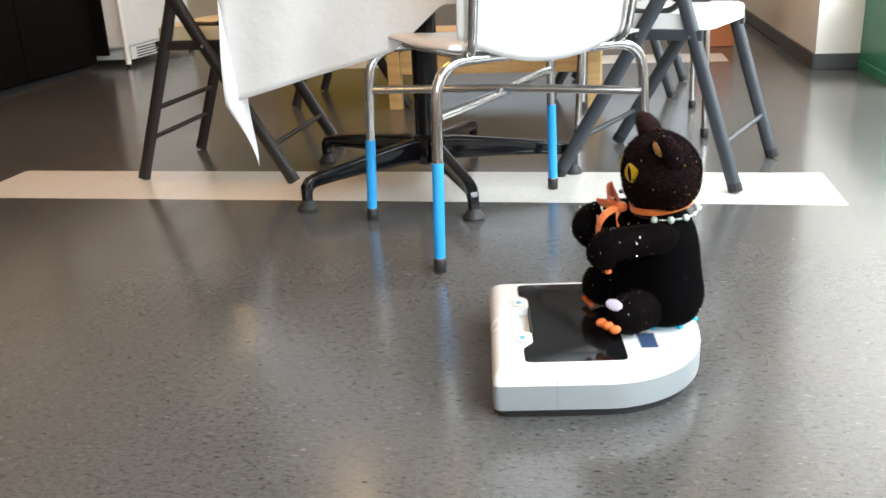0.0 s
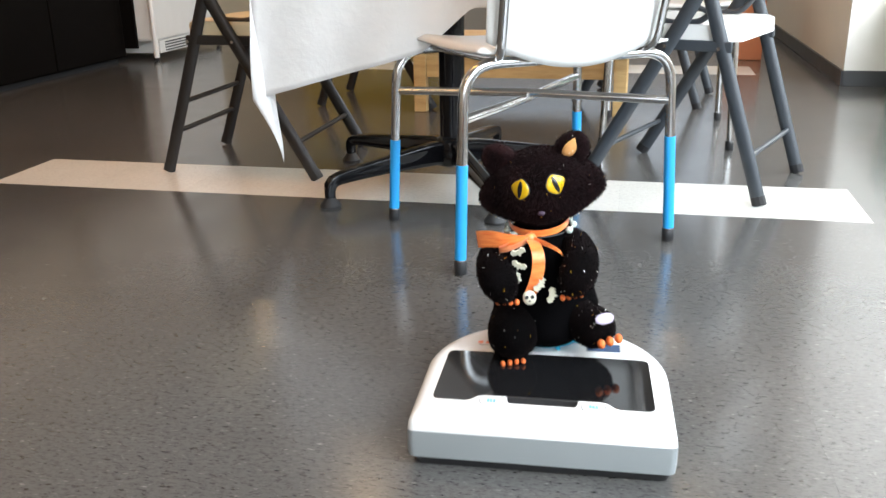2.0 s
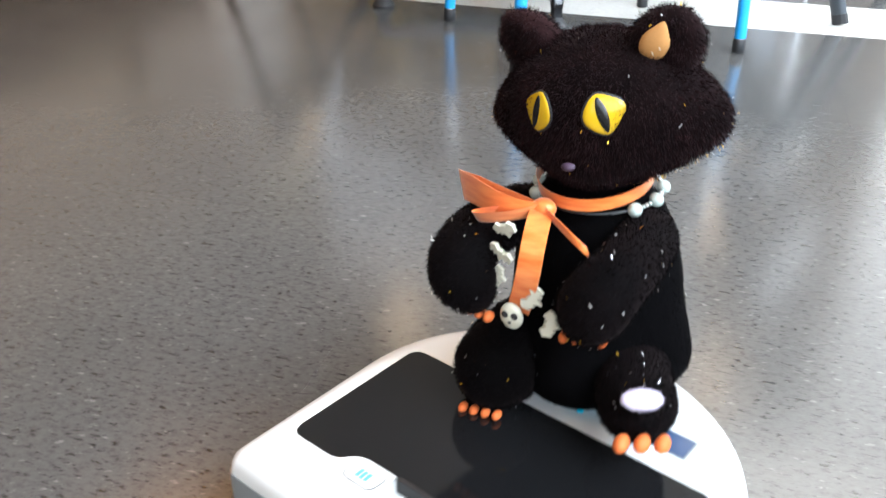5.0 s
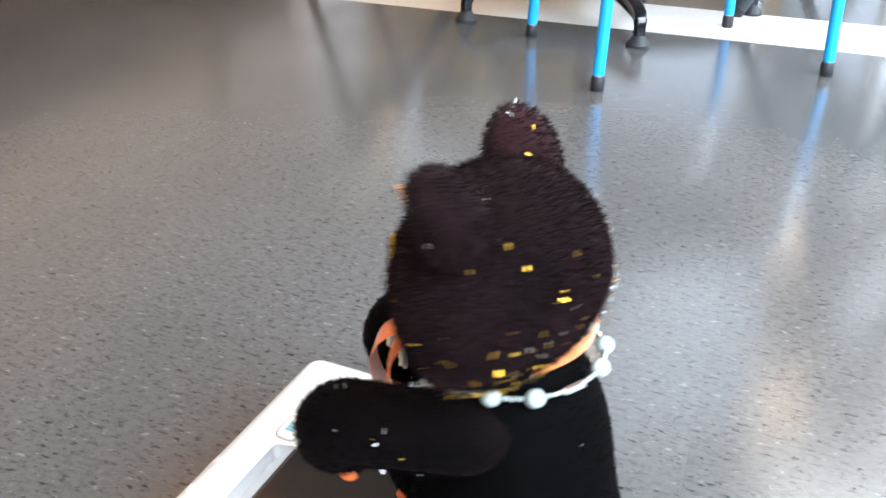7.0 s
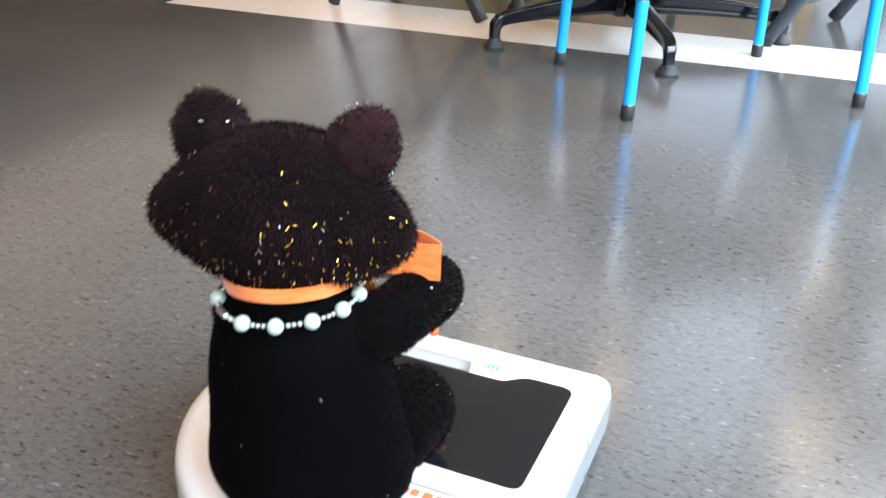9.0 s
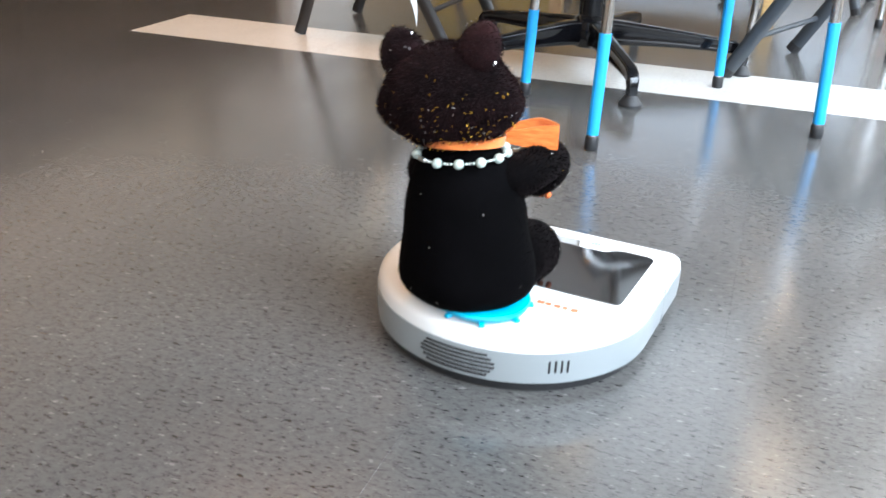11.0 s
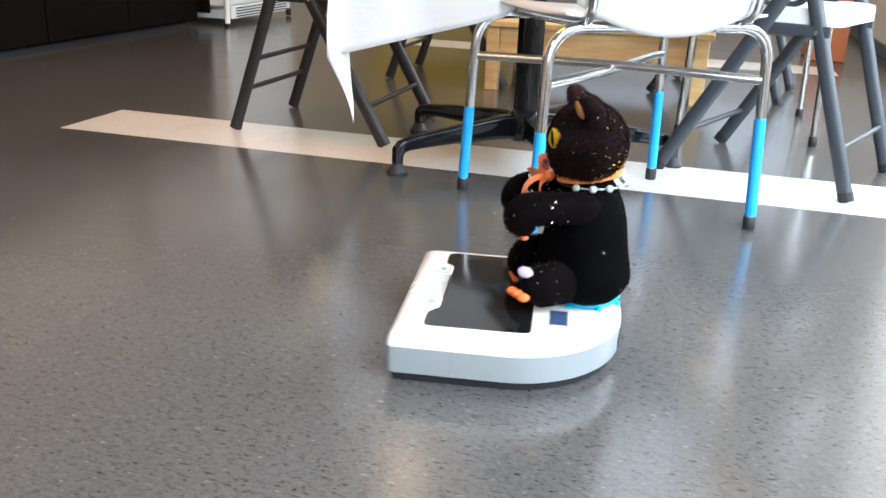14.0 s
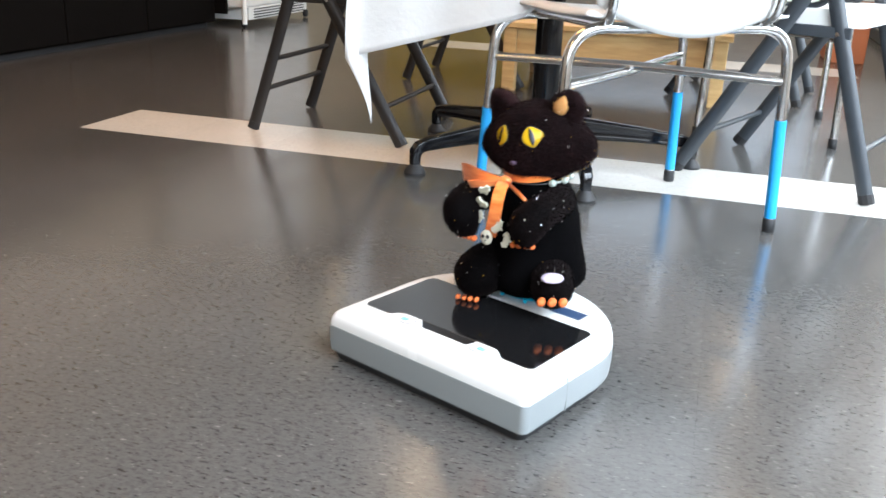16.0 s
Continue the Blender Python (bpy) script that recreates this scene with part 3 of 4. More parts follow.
def d_outline(inset, steps=40, lo=None):
    """The D plan: a straight front with tight corners and a round rear."""
    w, f, c = RW - inset, RF + 0.003 - inset, 0.0105
    pts = [(w * math.cos(a), -0.004 + (w - 0.004) * math.sin(a) * 0.97) for a in (math.pi + math.pi * k / steps for k in range(steps + 1))]
    pts += [(w, 0.05)]
    for cx, s in ((w - c, 1), (-w + c, -1)):
        arc = [(cx + c * math.cos(a), f - c + c * math.sin(a)) for a in ((math.pi / 2 * k / 6) if s > 0 else (math.pi / 2 + math.pi / 2 * k / 6) for k in range(7))]
        pts += arc
    pts += [(-w, 0.05)]
    return pts


def d_shell(levels, close_top=True, close_bottom=True):
    bm = bmesh.new()
    rings = [[bm.verts.new((x, y, z)) for x, y in d_outline(i)] for z, i in levels]
    n = len(rings[0])
    for a, b in zip(rings, rings[1:]):
        for k in range(n):
            bm.faces.new((a[k], a[(k + 1) % n], b[(k + 1) % n], b[k]))
    if close_bottom:
        bm.faces.new(rings[0][::-1])
    if close_top:
        bm.faces.new(rings[-1])
    return bm


part("lower_body", d_shell([(0.0130, 0.005), (0.0155, 0.0012), (0.030, 0.0), (0.0548, 0.0)]), ROBOG, robot, "light grey lower body", smooth=True)
top_shell = part("top_shell", d_shell([(0.055, 0.0008), (0.063, 0.0015), (0.069, 0.0035), (0.0735, 0.0075), (0.0765, 0.013), (0.0782, 0.019), (0.0786, 0.024)]), ROBOW, robot, "white upper shell", smooth=True)
# black underside, carried down near the floor to stand for shade there too
part("underside", d_shell([(0.0015, 0.009), (0.0128, 0.0055)]), RUBBER, robot, "black underside, also standing for the shade of the gap")
for s in (-1, 1):
    part("bumper_seam", boxed((s * (RW - 0.001) - 0.001, 0.0662, 0.014), (s * (RW - 0.001) + 0.001, 0.0680, 0.062)), SEAM, robot)
    part("drive_wheel", lathe([(0.02, -0.012), (0.030, -0.010), (0.030, 0.010), (0.02, 0.012)], 20, pose(s * 0.12, 0.03, 0.030, 0, 90, 0)), RUBBER, robot)
    part("rear_skid", lathe([(0.012, 0.0), (0.014, 0.004), (0.014, 0.010)], 14, pose(s * 0.085, -0.105, 0)), ROBOG, robot)

lid_pts = [(-0.1470, -0.039), (0.1470, -0.039), (0.1490, 0.1115), (0.099, 0.1115), (0.088, 0.0975), (-0.088, 0.0975), (-0.099, 0.1115), (-0.1490, 0.1115)]
lid = part("bin_lid", prism(round_corners(lid_pts, 0.011), 0.0765, 0.0797, 0.0008), GLOSSBLK, robot, "glossy black bin lid")
rim_pts = [(-0.1494, -0.0414), (0.1494, -0.0414), (0.1514, 0.1139), (-0.1514, 0.1139)]
lid_rim = part("lid_rim", prism(round_corners(rim_pts, 0.016), 0.0770, 0.0790, 0.0003), ROBOW, robot)
tongue = [(-0.097, 0.1125), (-0.086, 0.0965), (0.086, 0.0965), (0.097, 0.1125), (0.090, 0.126), (-0.090, 0.126)]
tongue_part = part("handle_tongue", prism(round_corners(tongue, 0.008), 0.0772, 0.0803, 0.0008), ROBOW, robot)


def hollow_out(solids, outline, z0, z1):
    """Sinks a pocket of the given plan into each solid."""
    cutter = part("cutter", prism(outline, z0, z1), ROBOW)
    for ob in solids:
        cut = ob.modifiers.new("pocket", "BOOLEAN")
        cut.operation, cut.object, cut.solver = "DIFFERENCE", cutter, "EXACT"
        bpy.context.view_layer.update()
        made = bpy.data.meshes.new_from_object(ob.evaluated_get(bpy.context.evaluated_depsgraph_get()))
        ob.modifiers.clear()
        ob.data = made
    bpy.data.objects.remove(cutter)


# the finger pocket of the bin handle: a white scoop under the black edge of the lid
hollow_out([top_shell, lid, lid_rim, tongue_part], round_corners([(-0.050, 0.0945), (0.050, 0.0945), (0.045, 0.1150), (-0.045, 0.1150)], 0.005), 0.0655, 0.09)
part("handle_edge", boxed((-0.0475, 0.0942, 0.0662), (0.0475, 0.0978, 0.0799), 0.0008), DARKGAP, robot, "dark edge under the lid")
for s in (-1, 1):
    bt = part("button", prism(round_corners([(s * 0.068 - 0.016, 0.103), (s * 0.068 + 0.016, 0.103), (s * 0.068 + 0.014, 0.121), (s * 0.068 - 0.014, 0.121)][::s or 1], 0.006), 0.0795, 0.0813, 0.0006), ROBOW, robot)
    rim = [(s * 0.068 - 0.0172, 0.1018), (s * 0.068 + 0.0172, 0.1018), (s * 0.068 + 0.0152, 0.1222), (s * 0.068 - 0.0152, 0.1222)]
    part("button_outline", prism(round_corners(rim[::s or 1], 0.007), 0.0795, 0.0808, 0.0003), SEAM, bt)
    for k in range(3):
        part("button_mark", boxed((s * 0.068 - 0.006 + k * 0.0042, 0.1075, 0.0812), (s * 0.068 - 0.0028 + k * 0.0042, 0.1165, 0.0816)), ICON, bt)
part("screen", boxed((-0.107, -0.088, 0.0782), (-0.059, -0.064, 0.0793), 0.0004), SCREEN, robot, "small dark blue screen")
part("screen_frame", boxed((-0.109, -0.090, 0.0780), (-0.057, -0.062, 0.0788), 0.0003), SEAM, robot)
for k, wd in enumerate((0.009, 0.007, 0.008, 0.006, 0.008)):
    x = 0.058 + k * 0.0105
    part("logo_bar", boxed((x, -0.078, 0.0784), (x + wd, -0.070, 0.0789)), REDPRINT, robot)
part("print_bar", boxed((0.062, -0.066, 0.0784), (0.105, -0.0635, 0.0788)), SEAM, robot)
# rear outlet grille and side vents
for k in range(6):
    z = 0.022 + k * 0.0052
    half = 0.046 - 0.010 * abs(k - 2.5) / 2.5
    pts = []
    for i in range(9):
        a = -math.pi / 2 + (i / 8 - 0.5) * 2 * half / 0.165
        pts.append(((RW + 0.0002) * math.cos(a), -0.004 + (RW - 0.0036) * math.sin(a) * 0.97, z))
    part("grille_slot", tubed(pts, 0.0014, sides=6), DARKGAP, robot)
for k in range(4):
    a = -math.pi / 2 + 0.62 + k * 0.042
    x, y = RW * math.cos(a), -0.004 + (RW - 0.004) * math.sin(a) * 0.97
    part("side_vent", tubed([(x, y, 0.030), (x, y, 0.045)], 0.0014, sides=6), DARKGAP, robot)
part("turret_ring", lathe([(0.046, 0.0788), (0.0515, 0.0815), (0.0545, 0.0875), (0.0535, 0.0905), (0.040, 0.0912)], 40, pose(0.006, -0.112, 0)), CYAN, robot, "turquoise plastic ring on the laser turret", smooth=True)
for k in range(8):
    a = 2 * math.pi * (k + 0.5) / 8
    part("ring_tab", boxed((0.049, -0.003, 0.0789), (0.058, 0.003, 0.0840), 0.001, pose(0.006, -0.112, 0, 0, 0, math.degrees(a))), CYAN, robot)

# ---- plush cat ----
cat = thing("plush_cat", pose(0, 0, 0), "black plush cat with yellow eyes and an orange satin bow", "plush toy")
rng = np.random.default_rng(7)


def blob(centre, radii, lobes=(), rot=None, seg=36):
    """Soft closed form: an ellipsoid with bulges towards given directions."""
    bm = bmesh.new()
    bmesh.ops.create_uvsphere(bm, u_segments=seg, v_segments=seg // 2 + 4, radius=1)
    R = Euler([radians(a) for a in rot]).to_matrix() if rot else Matrix.Identity(3)
    c = Vector(centre)
    for v in bm.verts:
        d = v.co.normalized()
        p = Vector((d.x * radii[0], d.y * radii[1], d.z * radii[2]))
        for dirn, amp, wid in lobes:
            q = Vector(dirn).normalized()
            p += q * (amp * math.exp(-((d - q).length / wid) ** 2))
        p *= 1 + 0.018 * noise.noise(d * 3.1 + c * 40)
        v.co = R @ p + c
    return bm


def furry(name, bm, parent, density, length=0.0038, comb=(0, 0, -0.5), gold=0.0, silver=0.0, where=None, tinsel_on=None, coat=None):
    """A plush part: its body and a pile of short fibres in one mesh; loose tinsel is a mesh beside it."""
    bmesh.ops.recalc_face_normals(bm, faces=bm.faces)
    bmesh.ops.triangulate(bm, faces=bm.faces)
    bm.verts.ensure_lookup_table()
    V = np.array([v.co for v in bm.verts])
    Fc = np.array([[v.index for v in f.verts] for f in bm.faces])
    bm.free()
    A, B, C = V[Fc[:, 0]], V[Fc[:, 1]], V[Fc[:, 2]]
    N = np.cross(B - A, C - A)
    ar = np.linalg.norm(N, axis=1)
    N /= ar[:, None] + 1e-12
    n = int(ar.sum() / 2 * density)
    pick = rng.choice(len(Fc), n, p=ar / ar.sum())
    r1, r2 = np.sqrt(rng.random(n)), rng.random(n)
    P = A[pick] * (1 - r1)[:, None] + B[pick] * (r1 * (1 - r2))[:, None] + C[pick] * (r1 * r2)[:, None]
    D = N[pick] + rng.normal(0, 0.24, (n, 3)) + np.array(comb)
    D /= np.linalg.norm(D, axis=1)[:, None]
    S = np.cross(D, rng.normal(0, 1, (n, 3)))
    S /= np.linalg.norm(S, axis=1)[:, None]
    L = length * rng.uniform(0.6, 1.2, n)[:, None]
    P0 = P - D * 0.0008
    quad = np.stack([P0 - S * 0.00038, P0 + S * 0.00038, P0 + D * L], 1).reshape(-1, 3)
    verts = np.vstack([V, quad])
    tri = (len(V) + np.arange(3 * n)).reshape(-1, 3)
    faces = np.vstack([Fc, tri]).tolist()
    ob = mesh_object(name, verts.tolist(), faces, coat or PLUSH, parent)
    me = ob.data
    me.polygons.foreach_set("use_smooth", [True] * len(Fc) + [False] * n)
    for share, mat, nm in ((gold, GOLD, "gold_tinsel"), (silver, SILVER, "silver_tinsel")):
        if share:
            k = int(n * share)
            ids = rng.choice(n, k, replace=False)
            if where:
                ids = np.array([i for i in ids if where(P[i])])
            k = len(ids)
            if k == 0:
                continue
            d2 = np.array(comb) * 1.5 + rng.normal(0, 0.45, (k, 3))
            d2 /= np.linalg.norm(d2, axis=1)[:, None]
            s2 = np.cross(d2, N[pick][ids])
            s2 /= np.linalg.norm(s2, axis=1)[:, None] + 1e-9
            c0 = P[ids] + N[pick][ids] * (length * 0.85)
            h, w = rng.uniform(0.0006, 0.0018, (k, 1)), 0.00030
            q = np.stack([c0 - d2 * h - s2 * w, c0 - d2 * h + s2 * w, c0 + d2 * h + s2 * w, c0 + d2 * h - s2 * w], 1).reshape(-1, 3)
            t = mesh_object(nm, q.tolist(), np.arange(4 * k).reshape(-1, 4).tolist(), mat, tinsel_on or ob)
            t["kind"] = "stuff"
    return ob


DENS = 420000
torso = blob((-0.004, -0.007, 0.092), (0.067, 0.057, 0.097), [((0.75, -0.1, -0.6), 0.015, 0.7), ((-0.75, -0.1, -0.6), 0.015, 0.7), ((0, -0.8, -0.6), 0.013, 0.6), ((0.62, 0, 0.75), 0.005, 0.5), ((-0.62, 0, 0.75), 0.005, 0.5), ((0, 0.8, -0.6), 0.021, 0.65)])
for v in torso.verts:
    # a sitting body: full and nearly straight sided below, flat underneath
    q = max(-1.0, min(0.0, (v.co.z - 0.092) / 0.098))
    k = (1 - abs(q) ** 4.6) ** 0.5 / max(0.05, (1 - q * q) ** 0.5)
    v.co.x, v.co.y = -0.004 + (v.co.x + 0.004) * k, -0.007 + (v.co.y + 0.007) * k
furry("body", torso, cat, DENS * 0.8, 0.0022, silver=0.00035, coat=VELVET)
head = furry("head", coat=HEADFUR, parent=cat, density=DENS * 1.3, length=0.0056, bm=blob((0, 0.007, 0.047), (0.073, 0.055, 0.056), [((0.97, -0.1, -0.16), 0.023, 0.58), ((-0.97, -0.1, -0.16), 0.023, 0.58), ((0, 0.75, -0.65), 0.008, 0.5), ((0, -0.9, -0.1), 0.002, 0.6)]), gold=0.050, silver=0.010, where=lambda p: (p[1] < 0.015 and p[2] < 0.055 and rng.random() < 0.8 - p[2] * 11) or rng.random() < 0.020)
head["label"] = "round plush head"
for s in (-1, 1):
    bm = blob((s * 0.052, 0.009, 0.092), (0.0260, 0.0185, 0.0290), [((0, 0, 1), 0.003, 0.5), ((0, 0, -1), 0.01, 0.6), ((0, 1, 0.3), -0.007, 0.6)], rot=(-26, s * 24, -s * 22), seg=24)
    furry("ear", bm, head, DENS, 0.0052, coat=HEADFUR, silver=0.005, gold=0.0015, tinsel_on=head)
    if s < 0:
        bm = blob((s * 0.0500, 0.0250, 0.0965), (0.0100, 0.0036, 0.0145), [((0, 0, 1), 0.006, 0.4)], rot=(-26, s * 24, -s * 22), seg=16)
        part("ear_lining", bm, EARIN, head, "tan satin ear lining", smooth=True)


def eye(s):
    """A slit-pupilled yellow eye, almond shaped, bulging a little."""
    m = pose(s * 0.0245, 0.0585, 0.0575, 8, 0, -s * 27) @ pose(0, 0, 0, 0, -s * 14, 0)
    out = []
    for rx, rz, thick, y in ((0.0136, 0.0146, 0.0030, 0.0), (0.0040, 0.0128, 0.0010, 0.0026), (0.0150, 0.0160, 0.0022, -0.0008)):
        bm = bmesh.new()
        bmesh.ops.create_uvsphere(bm, u_segments=24, v_segments=14, radius=1)
        for v in bm.verts:
            k = 1 - 0.35 * abs(v.co.z) ** 2
            tip = 1 + (0.28 * max(0, s * v.co.x) ** 4 if rx > 0.01 else 0)
            v.co = Vector((v.co.x * rx * k * tip, y + v.co.y * thick, v.co.z * rz))
        bmesh.ops.transform(bm, matrix=m, verts=bm.verts)
        out.append(bm)
    e = part("eye", out[0], YELLOW, head, "yellow plastic cat eye", smooth=True)
    part("pupil", out[1], PUPIL, e, smooth=True)
    part("eye_rim", out[2], RUBBER, e, smooth=True)


eye(1)
eye(-1)
part("nose", blob((0, 0.0685, 0.021), (0.0055, 0.0035, 0.0032), seg=14), NOSE, head, "small dark lilac nose", smooth=True)


def smooth_points(pts, n=16):
    pts = [Vector(p) for p in pts]
    out = []
    for k in range(n + 1):
        u = k / n
        q = list(pts)
        while len(q) > 1:
            q = [a.lerp(b, u) for a, b in zip(q, q[1:])]
        out.append(q[0])
    return out


def limb(name, line, radii, **kw):
    """A stuffed limb along a bowed line, its girth eased through radii, with round ends."""
    bm = bmesh.new()
    n, sides, e = 26, 22, 0.34
    ref = Vector((1, 0, 0))
    fine, rings = smooth_points(line, 200), []
    for i in range(n + 1):
        u = 0.5 - 0.5 * math.cos(math.pi * i / n)
        cen = fine[round(200 * u)]
        ahead = fine[min(200, round(200 * u) + 2)] - fine[max(0, round(200 * u) - 2)]
        d = ahead.normalized()
        f = u * (len(radii) - 1)
        j = min(int(f), len(radii) - 2)
        r = radii[j] + (radii[j + 1] - radii[j]) * (f - j)
        k = max(0.0, abs(2 * u - 1) - (1 - e)) / e
        cen = cen + d * (r * 0.55 * k * k * (-1 if u < 0.5 else 1))
        rr = r * max(0.03, math.sqrt(max(0.0, 1 - k * k)))
        x = d.cross(ref)
        x = (x if x.length > 1e-3 else d.orthogonal()).normalized()
        y = x.cross(d).normalized()
        rings.append([bm.verts.new(cen + x * rr * math.cos(2 * math.pi * q / sides) + y * rr * math.sin(2 * math.pi * q / sides)) for q in range(sides)])
    for p, q in zip(rings, rings[1:]):
        for k in range(sides):
            bm.faces.new((p[k], p[(k + 1) % sides], q[(k + 1) % sides], q[k]))
    bm.faces.new(rings[0][::-1])
    bm.faces.new(rings[-1])
    return furry(name, bm, cat, DENS, **kw)


def claws(parent, centre, along, out, n=4, gap=0.0095, size=0.0052):
    for k in range(n):
        p = Vector(centre) + Vector(along) * (gap * (k - (n - 1) / 2))
        part("claw", blob(p, (size * 0.9, size * 1.35, size), seg=12), ORANGEC, parent, "orange felt claw", smooth=True)


PAWS = {-1: (-0.042, 0.084, 0.118), 1: (0.058, 0.082, 0.116)}
for s in (-1, 1):
    hx, hy, hz = PAWS[s]
    # arms reach forward from the shoulder and the paws droop
    arm = limb("arm", [(s * 0.043, -0.012, 0.142), (hx + s * 0.026, 0.036, 0.140), (hx + s * 0.010, hy + 0.034, 0.150), (hx - s * 0.002, hy + 0.004, hz - 0.012)],
               (0.026, 0.0235, 0.0240, 0.0265, 0.0255), silver=0.006, gold=0.0012, where=lambda p: p[1] > 0.03)
    claws(arm, (hx - s * 0.004, hy + 0.008, hz - 0.0240), (1, -0.25 * s, 0), None, 4, 0.0090, 0.0044)
# one foot turned out with its sole flat, the other drooping over the lid
leg = limb("leg", [(-0.042, 0.012, 0.032), (-0.060, 0.045, 0.028), (-0.079, 0.076, 0.0285)], (0.034, 0.031, 0.0295), silver=0.006, gold=0.003, where=lambda p: p[1] > 0.04)
claws(leg, (-0.0880, 0.0960, 0.0210), (0.88, 0.46, 0), None, 3, 0.0150, 0.0066)
patch = blob((-0.083, 0.0870, 0.0530), (0.0155, 0.0085, 0.0036), rot=(-38, 0, 30), seg=16)
furry("foot_patch", patch, leg, DENS, 0.0030, coat=PATCH)["label"] = "white and lilac fleece patch"
leg = limb("leg", [(0.042, 0.010, 0.034), (0.050, 0.054, 0.036), (0.051, 0.083, 0.0205)], (0.036, 0.037, 0.0345), silver=0.002, gold=0.001, where=lambda p: p[1] > 0.05)
claws(leg, (0.053, 0.0920, -0.0030), (1, 0.12, 0), None, 4, 0.0100, 0.0042)


def ribbon(points, width, across, thick=0.0007):
    """A satin band along points; across is the direction of its width at each point."""
    bm = bmesh.new()
    rows = []
    wide = width if isinstance(width, (list, tuple)) else [width] * len(points)
    for p, a, w in zip(points, across, wide):
        p, a = Vector(p), Vector(a).normalized() * (w / 2)
        rows.append([bm.verts.new(p + a * k) for k in (-1, -0.5, 0, 0.5, 1)])
    for r, q in zip(rows, rows[1:]):
        for k in range(4):
            bm.faces.new((r[k], r[k + 1], q[k + 1], q[k]))
    geo = bmesh.ops.extrude_face_region(bm, geom=list(bm.faces))
    vs = [g for g in geo["geom"] if isinstance(g, bmesh.types.BMVert)]
    for v in vs:
        v.co += Vector((0.0002, thick, 0.0002))
    return bm


bow = new("bow")
bow.parent = cat
ring = [(-0.003 + 0.045 * math.cos(a), -0.005 + 0.048 * math.sin(a), 0.183 - 0.008 * math.sin(a)) for a in (2 * math.pi * k / 36 for k in range(37))]
part("collar", ribbon(ring, 0.0105, [(0.15 * math.cos(2 * math.pi * k / 36), 0.15 * math.sin(2 * math.pi * k / 36), 1) for k in range(37)]), SATIN, bow, smooth=True)
K = Vector((0.014, 0.052, 0.172))
part("knot", blob(K, (0.010, 0.008, 0.008), seg=16), SATIN, bow, smooth=True)
up = (0, 0.15, 1)
# the broad flat loop: out from the knot, sharply back behind itself
lp = smooth_points([K, (0.036, 0.078, 0.176), (0.064, 0.064, 0.182), (0.088, 0.048, 0.176)], 10) + smooth_points([(0.090, 0.045, 0.175), (0.070, 0.048, 0.174), (0.040, 0.048, 0.170), K], 10)
part("loop", ribbon(lp, [0.009 + 0.018 * min(1, 3 * min(k, 21 - k) / 21) for k in range(22)], [(0.05, 0.15, 1)] * len(lp)), SATIN, bow, smooth=True)
lp = smooth_points([K, (0.040, 0.092, 0.168), (0.078, 0.084, 0.166), (0.070, 0.066, 0.164), K])
part("loop", ribbon(lp, 0.014, [(0, 0.6, 0.8)] * len(lp)), SATIN, bow, smooth=True)
lp = smooth_points([K, (0.000, 0.098, 0.172), (0.002, 0.096, 0.135), (0.022, 0.080, 0.095)])
part("tail", ribbon(lp, 0.018, [(1, 0.1, 0.2)] * len(lp)), SATIN, bow, smooth=True)
lp = smooth_points([K, (-0.015, 0.075, 0.168), (-0.030, 0.066, 0.150)])
part("tail", ribbon(lp, 0.012, [(0.5, 0, 1)] * len(lp)), SATIN, bow, smooth=True)

neck = new("bead_necklace")
neck.parent = cat
pts = [(-0.004 + 0.048 * math.cos(a), -0.008 + 0.049 * math.sin(a), 0.170 - 0.002 * math.sin(a)) for a in (2 * math.pi * k / 40 for k in range(41))]
part("string", tubed(pts, 0.0009, sides=6), RUBBER, neck)
BEADS = 13


def on_string(a, out=0.049):
    return (-0.004 + out * math.cos(a), -0.008 + (out + 0.001) * math.sin(a), 0.170 - 0.002 * math.sin(a))


for k in range(BEADS):
    a = 2 * math.pi * (k + 0.3) / BEADS
    if 0.30 * math.pi < a < 0.70 * math.pi:
        continue
    for j in (0.34, 0.5, 0.66):
        part("seed_bead", blob(on_string(2 * math.pi * (k + 0.3 + j) / BEADS), (0.0017, 0.0017, 0.0016), seg=8), SILVER if j == 0.5 else PEARL, neck, "tiny glass bead")
    if k == 8:
        part("clasp", boxed((-0.007, -0.002, -0.002), (0.007, 0.002, 0.002), 0.001, Matrix.Translation(on_string(a)) @ pose(0, 0, 0, 0, 0, math.degrees(a) + 90)), SILVER, neck)
        continue
    part("bead", blob(on_string(a, 0.0495), (0.0056, 0.0056, 0.0055), seg=16), PEARL, neck, smooth=True)


def bat_outline(s):
    half = [(0.0, 0.55), (0.10, 0.42), (0.16, 0.62), (0.20, 0.35), (0.55, 0.75), (1.0, 0.45), (0.85, -0.15), (0.66, 0.05), (0.46, -0.25), (0.28, 0.0), (0.0, -0.55)]
    pts = half + [(-x, y) for x, y in half[-2:0:-1]]
    return [(x * s, y * s) for x, y in pts]


